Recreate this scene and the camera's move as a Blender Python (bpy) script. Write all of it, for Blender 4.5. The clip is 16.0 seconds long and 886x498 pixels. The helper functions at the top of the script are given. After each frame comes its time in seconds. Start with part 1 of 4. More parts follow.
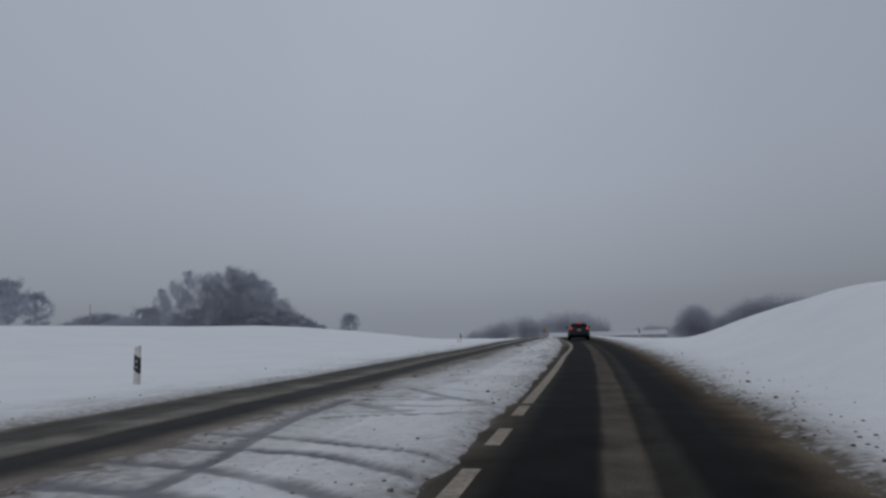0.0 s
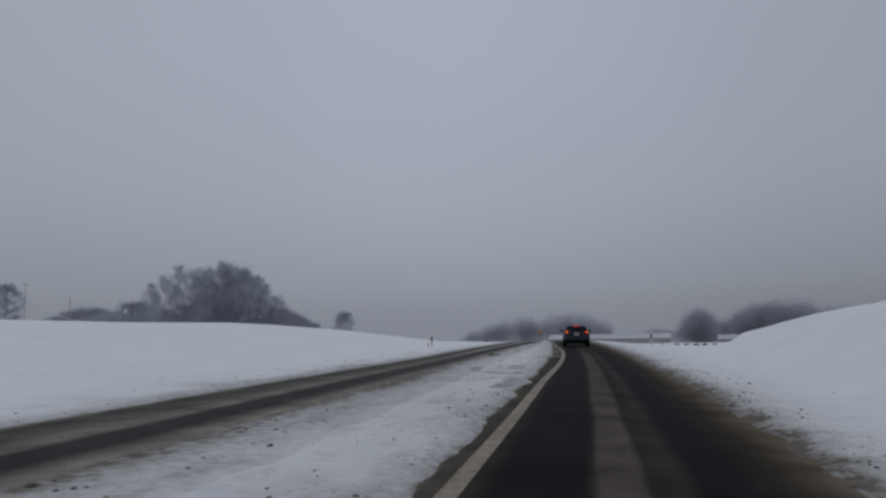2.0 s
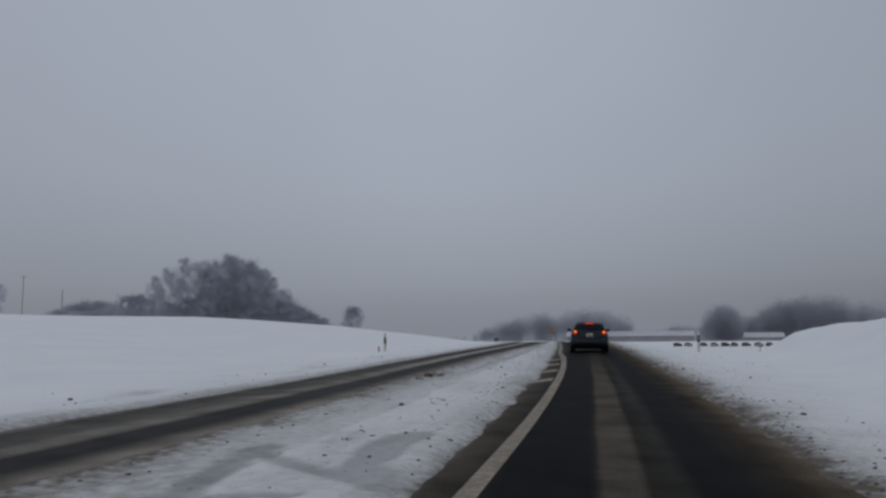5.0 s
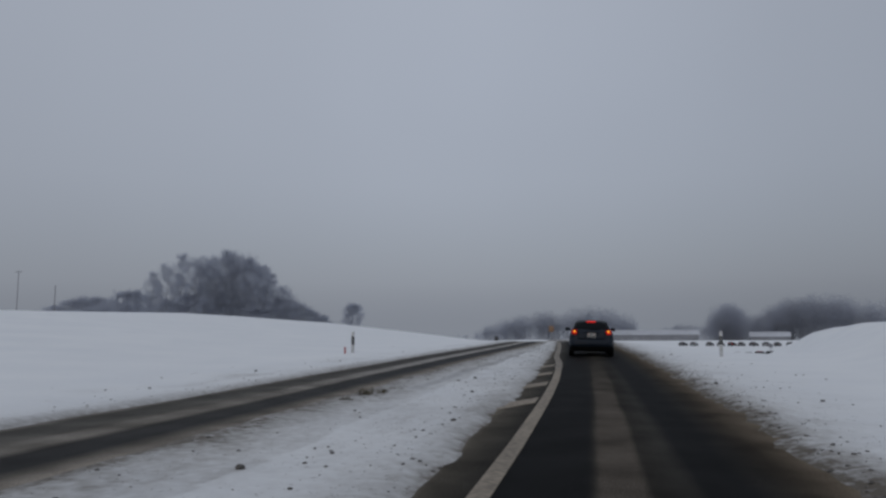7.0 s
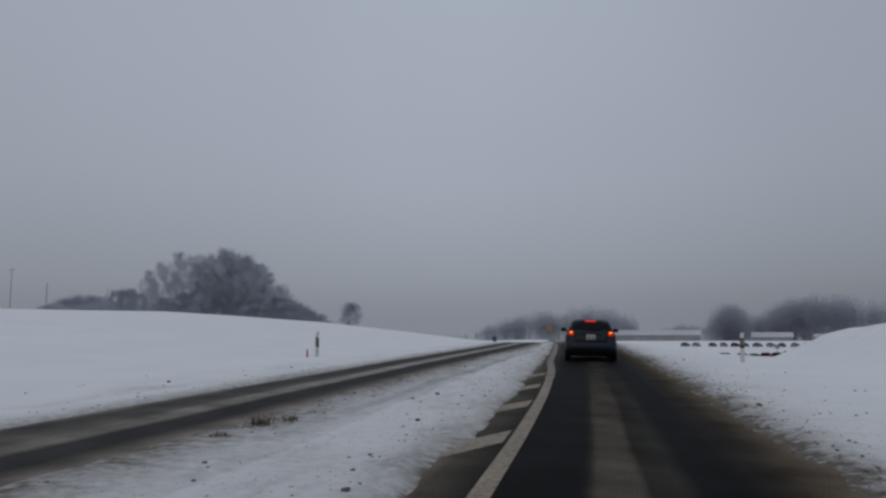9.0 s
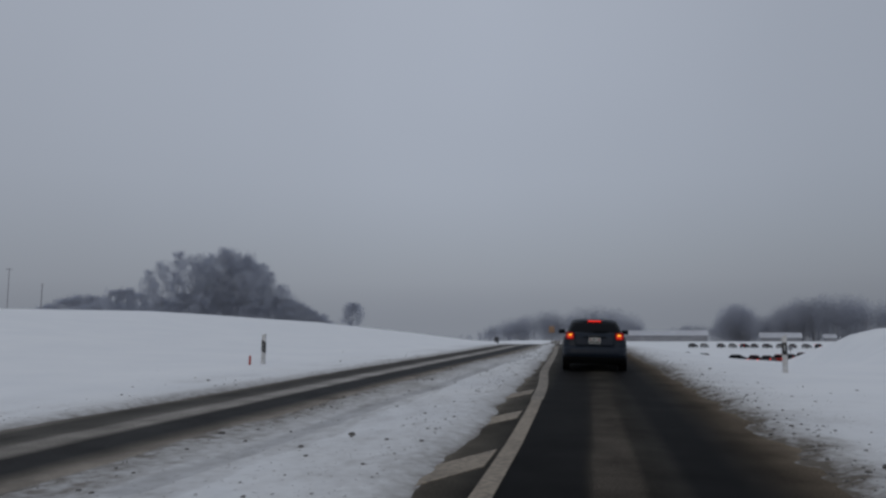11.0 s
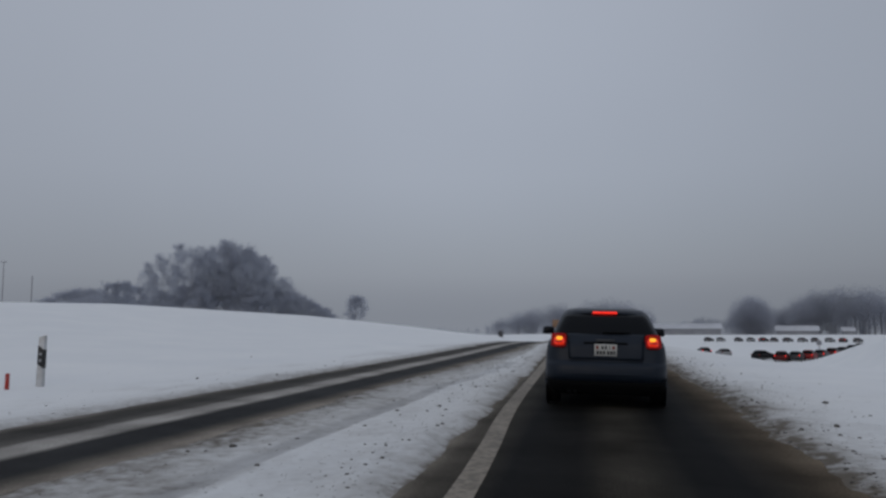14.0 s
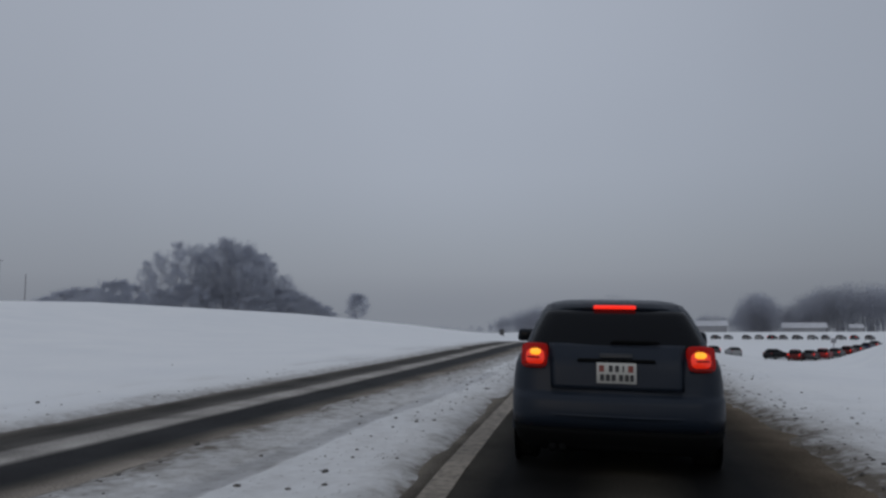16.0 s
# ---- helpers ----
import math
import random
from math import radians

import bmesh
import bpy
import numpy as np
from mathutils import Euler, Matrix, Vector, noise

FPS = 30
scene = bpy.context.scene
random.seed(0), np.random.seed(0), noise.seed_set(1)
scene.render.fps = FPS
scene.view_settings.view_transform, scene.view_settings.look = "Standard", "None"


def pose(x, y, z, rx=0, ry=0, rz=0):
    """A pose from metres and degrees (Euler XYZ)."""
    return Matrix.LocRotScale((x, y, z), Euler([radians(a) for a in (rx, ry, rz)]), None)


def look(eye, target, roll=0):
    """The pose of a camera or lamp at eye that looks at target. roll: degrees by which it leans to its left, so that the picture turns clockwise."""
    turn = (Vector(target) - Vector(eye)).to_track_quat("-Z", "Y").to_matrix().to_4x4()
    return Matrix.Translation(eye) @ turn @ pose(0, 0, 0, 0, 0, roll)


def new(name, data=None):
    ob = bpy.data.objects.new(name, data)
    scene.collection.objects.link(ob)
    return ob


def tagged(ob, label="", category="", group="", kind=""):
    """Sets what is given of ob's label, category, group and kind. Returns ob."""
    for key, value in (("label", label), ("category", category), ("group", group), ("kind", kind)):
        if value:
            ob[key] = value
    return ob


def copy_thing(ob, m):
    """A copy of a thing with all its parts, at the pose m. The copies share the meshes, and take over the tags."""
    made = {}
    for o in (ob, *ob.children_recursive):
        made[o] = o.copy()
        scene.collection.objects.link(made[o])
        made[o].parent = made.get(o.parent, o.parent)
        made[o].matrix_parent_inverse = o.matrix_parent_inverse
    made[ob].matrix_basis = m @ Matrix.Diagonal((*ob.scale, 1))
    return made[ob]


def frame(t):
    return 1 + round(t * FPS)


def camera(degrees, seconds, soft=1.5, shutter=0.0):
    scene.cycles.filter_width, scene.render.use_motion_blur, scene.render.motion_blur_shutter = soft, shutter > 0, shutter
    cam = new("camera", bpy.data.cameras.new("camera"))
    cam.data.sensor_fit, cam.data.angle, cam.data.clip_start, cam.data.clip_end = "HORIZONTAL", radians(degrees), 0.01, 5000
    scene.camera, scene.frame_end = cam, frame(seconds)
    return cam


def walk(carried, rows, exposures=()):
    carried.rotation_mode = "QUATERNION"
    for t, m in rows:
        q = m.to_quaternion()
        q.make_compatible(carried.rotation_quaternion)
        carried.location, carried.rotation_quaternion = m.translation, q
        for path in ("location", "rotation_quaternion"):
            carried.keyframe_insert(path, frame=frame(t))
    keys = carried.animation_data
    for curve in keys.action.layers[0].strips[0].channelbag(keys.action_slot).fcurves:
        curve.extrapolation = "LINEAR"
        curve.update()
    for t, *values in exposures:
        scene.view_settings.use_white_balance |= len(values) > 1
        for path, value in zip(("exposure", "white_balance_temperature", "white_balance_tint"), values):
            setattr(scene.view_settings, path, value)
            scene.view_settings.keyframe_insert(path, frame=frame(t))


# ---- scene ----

# ---------------------------------------------------------------- camera
cam = camera(65.6, 16.0, soft=2.6, shutter=0.15)
PATH = [
    (0.0, 0.0, 0.0, 1.581, 96.71, 1.96, 10.85), (0.5, 0.088, 2.903, 1.608, 96.86, 1.79, 10.86), (1.0, 0.174, 5.695, 1.614, 96.82, 1.57, 10.84),
    (1.5, 0.261, 8.513, 1.623, 96.82, 1.3, 10.9), (2.0, 0.348, 11.449, 1.636, 96.71, 1.07, 10.99), (2.5, 0.433, 14.459, 1.651, 96.57, 1.06, 11.1),
    (3.0, 0.508, 17.403, 1.666, 96.52, 1.05, 11.33), (3.5, 0.564, 20.109, 1.676, 96.42, 0.94, 11.65), (4.0, 0.599, 22.477, 1.686, 96.41, 0.87, 12.03),
    (4.5, 0.617, 24.508, 1.691, 96.41, 0.84, 12.29), (5.0, 0.626, 26.262, 1.696, 96.39, 0.74, 12.51), (6.2, 0.632, 29.6, 1.694, 96.26, 0.58, 12.72),
    (7.5, 0.632, 32.494, 1.681, 96.2, 0.4, 12.77), (8.0, 0.632, 33.455, 1.678, 96.2, 0.36, 12.75), (8.5, 0.631, 34.473, 1.677, 96.19, 0.33, 12.79),
    (9.0, 0.63, 35.47, 1.674, 96.18, 0.34, 12.83), (10.2, 0.612, 38.2, 1.675, 96.19, 0.32, 13.05), (11.5, 0.59, 41.59, 1.675, 96.19, 0.29, 13.36),
    (12.0, 0.571, 43.136, 1.676, 96.13, 0.23, 13.51), (12.5, 0.547, 44.77, 1.678, 95.96, 0.24, 13.69), (13.0, 0.517, 46.449, 1.678, 95.83, 0.25, 13.85),
    (13.5, 0.484, 48.074, 1.676, 95.74, 0.32, 13.96), (14.0, 0.451, 49.564, 1.674, 95.65, 0.42, 14.05), (14.5, 0.419, 50.897, 1.672, 95.59, 0.45, 14.12),
    (15.0, 0.389, 52.065, 1.674, 95.54, 0.57, 14.21), (15.5, 0.362, 53.106, 1.672, 95.49, 0.55, 14.29), (16.0, 0.335, 54.073, 1.668, 95.48, 0.59, 14.37),
]
walk(cam, [(t, pose(x, y, z, rx, ry, rz)) for t, x, y, z, rx, ry, rz in PATH])

# ---------------------------------------------------------------- world and light
world = bpy.data.worlds.new("overcast_sky")
scene.world = world
world.use_nodes = True
wn, wl = world.node_tree.nodes, world.node_tree.links
for n in list(wn):
    wn.remove(n)
w_out = wn.new("ShaderNodeOutputWorld")
w_bg = wn.new("ShaderNodeBackground")
w_tc = wn.new("ShaderNodeTexCoord")
w_sep = wn.new("ShaderNodeSeparateXYZ")
w_ramp = wn.new("ShaderNodeValToRGB")
w_ramp.color_ramp.interpolation = "B_SPLINE"
stops = [(0.0, (0.214, 0.234, 0.272)), (0.06, (0.248, 0.27, 0.315)), (0.2, (0.325, 0.352, 0.41)), (0.45, (0.355, 0.387, 0.45)), (1.0, (0.37, 0.40, 0.46))]
while len(w_ramp.color_ramp.elements) < len(stops):
    w_ramp.color_ramp.elements.new(0.5)
for e, (p, c) in zip(w_ramp.color_ramp.elements, stops):
    e.position, e.color = p, (*c, 1)
w_sky = wn.new("ShaderNodeTexSky")
w_sky.sky_type, w_sky.sun_disc = "NISHITA", False
w_sky.sun_elevation, w_sky.sun_rotation = radians(28), radians(200)
w_sky.air_density, w_sky.dust_density = 1.0, 5.0
w_mix = wn.new("ShaderNodeMix")
w_mix.data_type = "RGBA"
w_mix.inputs[0].default_value = 0.012
w_noise = wn.new("ShaderNodeTexNoise")
w_noise.inputs["Scale"].default_value, w_noise.inputs["Detail"].default_value = 1.6, 3
w_soft = wn.new("ShaderNodeMapRange")
w_soft.inputs["To Min"].default_value, w_soft.inputs["To Max"].default_value = 0.93, 1.07
w_mul = wn.new("ShaderNodeMix")
w_mul.data_type, w_mul.blend_type = "RGBA", "MULTIPLY"
w_mul.inputs[0].default_value = 1.0
wl.new(w_tc.outputs["Generated"], w_sep.inputs[0])
wl.new(w_sep.outputs["Z"], w_ramp.inputs[0])
wl.new(w_tc.outputs["Generated"], w_noise.inputs["Vector"])
wl.new(w_noise.outputs["Fac"], w_soft.inputs["Value"])
wl.new(w_ramp.outputs["Color"], w_mix.inputs["A"])
wl.new(w_sky.outputs["Color"], w_mix.inputs["B"])
wl.new(w_mix.outputs["Result"], w_mul.inputs["A"])
wl.new(w_soft.outputs["Result"], w_mul.inputs["B"])
# the cloud is a little thinner ahead to the left than on the right
w_side = wn.new("ShaderNodeValToRGB")
w_side.color_ramp.interpolation = "B_SPLINE"
side_stops = [(0.0, 0.86), (0.3, 1.0), (0.45, 1.03), (0.68, 0.79), (1.0, 0.8)]
while len(w_side.color_ramp.elements) < len(side_stops):
    w_side.color_ramp.elements.new(0.5)
for e, (p, c) in zip(w_side.color_ramp.elements, side_stops):
    e.position, e.color = p, (c, c, c, 1)
w_half = wn.new("ShaderNodeMapRange")
w_half.inputs["From Min"].default_value, w_half.inputs["From Max"].default_value = -1.0, 1.0
wl.new(w_sep.outputs["X"], w_half.inputs["Value"])
wl.new(w_half.outputs["Result"], w_side.inputs[0])
w_last = wn.new("ShaderNodeMix")
w_last.data_type, w_last.blend_type = "RGBA", "MULTIPLY"
w_last.inputs[0].default_value = 1.0
wl.new(w_mul.outputs["Result"], w_last.inputs["A"])
wl.new(w_side.outputs["Color"], w_last.inputs["B"])
wl.new(w_last.outputs["Result"], w_bg.inputs["Color"])
w_bg.inputs["Strength"].default_value = 1.0
wl.new(w_bg.outputs[0], w_out.inputs["Surface"])

sun = new("sun", bpy.data.lights.new("sun", "SUN"))
sun.data.energy, sun.data.angle, sun.data.color = 0.14, radians(40), (1.0, 0.97, 0.93)
sun.matrix_world = look((0, 0, 100), (-45, 60, 40))
scene.view_settings.exposure = 0.0


# ---------------------------------------------------------------- materials
def material(name, base, rough=0.6, metal=0.0, **kw):
    m = bpy.data.materials.new(name)
    m.use_nodes = True
    b = m.node_tree.nodes["Principled BSDF"]
    b.inputs["Base Color"].default_value = (*base, 1)
    b.inputs["Roughness"].default_value = rough
    b.inputs["Metallic"].default_value = metal
    if "coat" in kw:
        b.inputs["Coat Weight"].default_value = kw["coat"]
        b.inputs["Coat Roughness"].default_value = 0.08
    if "emit" in kw:
        b.inputs["Emission Color"].default_value = (*kw["emit"], 1)
        b.inputs["Emission Strength"].default_value = kw.get("power", 1.0)
    if "spec" in kw:
        b.inputs["Specular IOR Level"].default_value = kw["spec"]
    return m


def ramp(nt, src, pts):
    r = nt.nodes.new("ShaderNodeValToRGB")
    while len(r.color_ramp.elements) < len(pts):
        r.color_ramp.elements.new(0.5)
    for e, (p, c) in zip(r.color_ramp.elements, pts):
        e.position = p
        e.color = (*c, 1) if isinstance(c, tuple) else (c, c, c, 1)
    nt.links.new(src, r.inputs[0])
    return r.outputs["Color"]


def noise_tex(nt, scale, detail=4, vec=None, rough=0.55):
    n = nt.nodes.new("ShaderNodeTexNoise")
    n.inputs["Scale"].default_value, n.inputs["Detail"].default_value, n.inputs["Roughness"].default_value = scale, detail, rough
    if vec is None:
        tc = nt.nodes.new("ShaderNodeTexCoord")
        vec = tc.outputs["Object"]
    nt.links.new(vec, n.inputs["Vector"])
    return n.outputs["Fac"]


def mix(nt, fac, a, b, blend="MIX"):
    n = nt.nodes.new("ShaderNodeMix")
    n.data_type, n.blend_type = "RGBA", blend
    for sock, v in ((n.inputs[0], fac), (n.inputs["A"], a), (n.inputs["B"], b)):
        if isinstance(v, (int, float)):
            sock.default_value = v
        elif isinstance(v, tuple):
            sock.default_value = (*v, 1)
        else:
            nt.links.new(v, sock)
    return n.outputs["Result"]


def math_node(nt, op, a, b=0.0, clamp=False):
    n = nt.nodes.new("ShaderNodeMath")
    n.operation, n.use_clamp = op, clamp
    for sock, v in zip(n.inputs, (a, b)):
        if isinstance(v, (int, float)):
            sock.default_value = v
        else:
            nt.links.new(v, sock)
    return n.outputs[0]


def bump(nt, height, strength, dist):
    b = nt.nodes.new("ShaderNodeBump")
    b.inputs["Strength"].default_value, b.inputs["Distance"].default_value = strength, dist
    nt.links.new(height, b.inputs["Height"])
    return b.outputs["Normal"]


def bsdf(m):
    return m.node_tree.nodes["Principled BSDF"]


def snow_material():
    m = material("snow", (0.8, 0.82, 0.86), 0.75)
    nt, b = m.node_tree, bsdf(m)
    at = nt.nodes.new("ShaderNodeAttribute")
    at.attribute_name = "dirt"
    big = noise_tex(nt, 0.35, 4)
    fine = noise_tex(nt, 7.0, 6)
    speck = noise_tex(nt, 16.0, 3)
    clean = mix(nt, ramp(nt, big, [(0.3, 0.0), (0.7, 1.0)]), (0.815, 0.84, 0.862), (0.875, 0.895, 0.905))
    # brown road dirt, carried out of the lanes by wheels and ploughs
    d = math_node(nt, "ADD", at.outputs["Fac"], math_node(nt, "MULTIPLY", math_node(nt, "SUBTRACT", fine, 0.5), math_node(nt, "MULTIPLY", at.outputs["Fac"], 1.6)), True)
    soil = mix(nt, at.outputs["Fac"], (0.265, 0.243, 0.218), (0.115, 0.098, 0.077))
    dirty = mix(nt, d, clean, soil)
    sp = math_node(nt, "MULTIPLY", ramp(nt, speck, [(0.64, 0.0), (0.72, 1.0)]), ramp(nt, at.outputs["Fac"], [(0.03, 0.0), (0.22, 0.75), (1.0, 0.9)]))
    dirty = mix(nt, sp, dirty, (0.13, 0.115, 0.10))
    # pressed wet snow in the wheel tracks
    at2 = nt.nodes.new("ShaderNodeAttribute")
    at2.attribute_name = "rut"
    dirty = mix(nt, at2.outputs["Fac"], dirty, (0.17, 0.173, 0.187))
    nt.links.new(dirty, b.inputs["Base Color"])
    nt.links.new(bump(nt, noise_tex(nt, 5.0, 8, rough=0.65), 0.55, 0.05), b.inputs["Normal"])
    b.inputs["Specular IOR Level"].default_value = 0.25
    return m


def road_material(name, marks, wet, later):
    """Wet asphalt; marks: stops of colour across the lane, in metres from its middle; later: those further up the road."""
    m = material(name, (0.03, 0.03, 0.03), 0.5)
    nt, b = m.node_tree, bsdf(m)
    uv = nt.nodes.new("ShaderNodeUVMap")
    sep = nt.nodes.new("ShaderNodeSeparateXYZ")
    nt.links.new(uv.outputs[0], sep.inputs[0])
    stretch = nt.nodes.new("ShaderNodeMapping")
    stretch.inputs["Scale"].default_value = (1.0, 0.12, 1.0)
    nt.links.new(uv.outputs[0], stretch.inputs["Vector"])
    streak = noise_tex(nt, 2.2, 5, stretch.outputs[0])
    wob = math_node(nt, "MULTIPLY", math_node(nt, "SUBTRACT", streak, 0.5), 0.16)
    across = math_node(nt, "ADD", math_node(nt, "ADD", sep.outputs["X"], wob), 4.0)
    pos = math_node(nt, "DIVIDE", across, 8.0)
    col = ramp(nt, pos, [((u + 4.0) / 8.0, c) for u, c in marks])
    up = nt.nodes.new("ShaderNodeMapRange")
    up.inputs["From Min"].default_value, up.inputs["From Max"].default_value = 43.0, 57.0
    nt.links.new(sep.outputs["Y"], up.inputs["Value"])
    col = mix(nt, up.outputs["Result"], col, ramp(nt, pos, [((u + 4.0) / 8.0, c) for u, c in later]))
    grain = noise_tex(nt, 60.0, 3, uv.outputs[0])
    patch = noise_tex(nt, 1.1, 6, uv.outputs[0])
    col = mix(nt, 0.8, col, ramp(nt, grain, [(0.3, 0.3), (0.7, 1.6)]), "MULTIPLY")
    col = mix(nt, 0.85, col, ramp(nt, patch, [(0.3, 0.5), (0.7, 1.4)]), "MULTIPLY")
    nt.links.new(col, b.inputs["Base Color"])
    rough = ramp(nt, pos, [((u + 4.0) / 8.0, r) for u, r in wet])
    nt.links.new(rough, b.inputs["Roughness"])
    nt.links.new(bump(nt, grain, 0.35, 0.01), b.inputs["Normal"])
    b.inputs["Specular IOR Level"].default_value = 0.018
    return m


DARK, MID, PALE = (0.0105, 0.0107, 0.011), (0.034, 0.0315, 0.027), (0.1, 0.086, 0.071)
M_SNOW = snow_material()
M_ROAD = road_material(
    "wet_asphalt_near_lane",
    [(-2.0, (0.25, 0.22, 0.19)), (-1.6, (0.2, 0.175, 0.143)), (-1.4, (0.085, 0.075, 0.06)), (-1.1, (0.045, 0.041, 0.034)), (-0.85, DARK), (-0.14, DARK), (-0.08, MID), (-0.02, PALE), (0.3, PALE), (0.38, MID), (0.64, MID), (0.78, DARK), (1.12, DARK), (1.36, (0.026, 0.023, 0.019)), (1.56, (0.05, 0.041, 0.031)), (1.76, (0.095, 0.077, 0.057)), (2.0, (0.16, 0.13, 0.097)), (2.4, (0.22, 0.192, 0.16))],
    [(-1.75, 0.8), (-0.85, 0.66), (-0.15, 0.66), (0.0, 0.85), (0.3, 0.85), (0.6, 0.66), (1.3, 0.66), (1.7, 0.85)],
    [(-2.0, (0.25, 0.22, 0.19)), (-1.6, (0.2, 0.178, 0.15)), (-1.4, (0.085, 0.077, 0.065)), (-1.0, (0.035, 0.0325, 0.028)), (-0.8, DARK), (-0.2, (0.014, 0.0137, 0.013)), (0.1, (0.038, 0.035, 0.029)), (0.4, (0.038, 0.035, 0.029)), (0.7, DARK), (1.12, DARK), (1.36, (0.026, 0.023, 0.019)), (1.56, (0.05, 0.041, 0.031)), (1.76, (0.095, 0.077, 0.057)), (2.0, (0.16, 0.13, 0.097)), (2.4, (0.24, 0.21, 0.175))])
M_LANE = road_material(
    "wet_asphalt_far_lane",
    [(-1.7, (0.4, 0.39, 0.38)), (-1.4, (0.2, 0.185, 0.165)), (-1.12, (0.075, 0.07, 0.062)), (-0.75, (0.09, 0.085, 0.075)), (-0.42, (0.12, 0.112, 0.098)), (-0.22, (0.2, 0.185, 0.163)), (0.1, (0.21, 0.194, 0.17)), (0.3, (0.038, 0.0365, 0.035)), (0.78, (0.032, 0.0315, 0.031)), (0.98, (0.1, 0.09, 0.075)), (1.25, (0.27, 0.243, 0.208)), (1.9, (0.4, 0.37, 0.33))],
    [(-1.5, 0.8), (-1.0, 0.6), (-0.5, 0.6), (-0.2, 0.85), (0.15, 0.85), (0.35, 0.55), (1.0, 0.55), (1.3, 0.8)],
    [(-1.7, (0.4, 0.39, 0.38)), (-1.4, (0.19, 0.176, 0.16)), (-1.12, (0.06, 0.056, 0.05)), (-0.75, (0.05, 0.047, 0.043)), (-0.42, (0.11, 0.104, 0.095)), (-0.25, (0.36, 0.345, 0.325)), (0.12, (0.38, 0.365, 0.34)), (0.3, (0.024, 0.024, 0.025)), (0.82, (0.024, 0.0245, 0.026)), (1.0, (0.075, 0.068, 0.058)), (1.28, (0.24, 0.215, 0.185)), (1.9, (0.4, 0.37, 0.33))])


def worn_paint(name, base, wear, rough=0.7):
    m = material(name, base, rough)
    nt, b = m.node_tree, bsdf(m)
    n = noise_tex(nt, 14.0, 6)
    k = noise_tex(nt, 1.3, 4)
    c = mix(nt, ramp(nt, n, [(0.42, 0.0), (0.62, 1.0)]), base, wear)
    c = mix(nt, 0.6, c, ramp(nt, k, [(0.3, 0.55), (0.7, 1.25)]), "MULTIPLY")
    nt.links.new(c, b.inputs["Base Color"])
    return m


M_MUD = worn_paint("slushed_road_paint", (0.27, 0.233, 0.185), (0.15, 0.129, 0.1))
M_MARK = worn_paint("worn_road_paint", (0.31, 0.258, 0.192), (0.18, 0.15, 0.112))


def grain_material(name, base, other, scale, rough=0.8, relief=0.2):
    m = material(name, base, rough)
    nt, b = m.node_tree, bsdf(m)
    n = noise_tex(nt, scale, 6)
    n2 = noise_tex(nt, scale * 0.13, 3)
    c = mix(nt, ramp(nt, n, [(0.35, 0.0), (0.65, 1.0)]), base, other)
    c = mix(nt, 0.5, c, ramp(nt, n2, [(0.3, 0.7), (0.7, 1.25)]), "MULTIPLY")
    nt.links.new(c, b.inputs["Base Color"])
    nt.links.new(bump(nt, n, relief, 0.02), b.inputs["Normal"])
    return m


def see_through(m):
    """Mixes in more than half translucency, to flatten light and dark as haze would."""
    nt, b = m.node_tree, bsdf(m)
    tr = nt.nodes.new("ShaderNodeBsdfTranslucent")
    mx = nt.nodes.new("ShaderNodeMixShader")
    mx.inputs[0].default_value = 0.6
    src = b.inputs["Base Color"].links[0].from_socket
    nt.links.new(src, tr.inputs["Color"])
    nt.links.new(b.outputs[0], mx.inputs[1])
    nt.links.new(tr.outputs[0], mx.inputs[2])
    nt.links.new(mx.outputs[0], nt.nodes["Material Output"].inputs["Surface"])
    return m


# pale blue-grey base colours stand in for the haze in front of the trees
M_BARK = grain_material("haze_paled_bark", (0.33, 0.345, 0.385), (0.37, 0.385, 0.425), 3.0)
M_TWIG = see_through(grain_material("haze_paled_twigs", (0.49, 0.515, 0.58), (0.52, 0.545, 0.61), 0.3))
M_FARWOOD = see_through(grain_material("haze_paled_wood_far", (0.43, 0.45, 0.505), (0.46, 0.48, 0.535), 0.2))
M_CLOD = grain_material("dirty_snow_clod", (0.04, 0.036, 0.031), (0.15, 0.142, 0.134), 25.0)
M_GRASS = grain_material("dead_grass", (0.07, 0.06, 0.035), (0.12, 0.1, 0.06), 20.0)
M_POST = grain_material("white_plastic_post", (0.56, 0.57, 0.585), (0.43, 0.43, 0.425), 9.0, 0.45, 0.05)
M_BLACK = material("black_plastic", (0.012, 0.012, 0.013), 0.5)
M_REFLECT = material("reflector_glass", (0.34, 0.35, 0.36), 0.2, 0.3)
M_RED = grain_material("red_marker_paint", (0.45, 0.03, 0.02), (0.32, 0.03, 0.02), 12.0, 0.5, 0.05)
M_ORANGE = grain_material("faded_orange_sign", (0.33, 0.2, 0.12), (0.29, 0.19, 0.125), 6.0, 0.5, 0.05)
M_POLE = grain_material("creosoted_pole_wood", (0.2, 0.2, 0.22), (0.26, 0.26, 0.28), 4.0)
# far wall lifted and its roof snow greyed in colour, in place of haze
M_SHED = grain_material("grey_shed_cladding", (0.22, 0.23, 0.255), (0.27, 0.28, 0.305), 0.4, 0.8, 0.05)
M_ROOFSNOW = grain_material("hazed_roof_snow", (0.46, 0.48, 0.52), (0.52, 0.54, 0.58), 0.7, 0.8, 0.1)
M_BUSH = grain_material("dark_bush_twigs", (0.13, 0.13, 0.14), (0.2, 0.2, 0.215), 3.0)


# ---------------------------------------------------------------- plan of the road
def smooth(x):
    x = np.clip(x, 0.0, 1.0)
    return x * x * (3 - 2 * x)


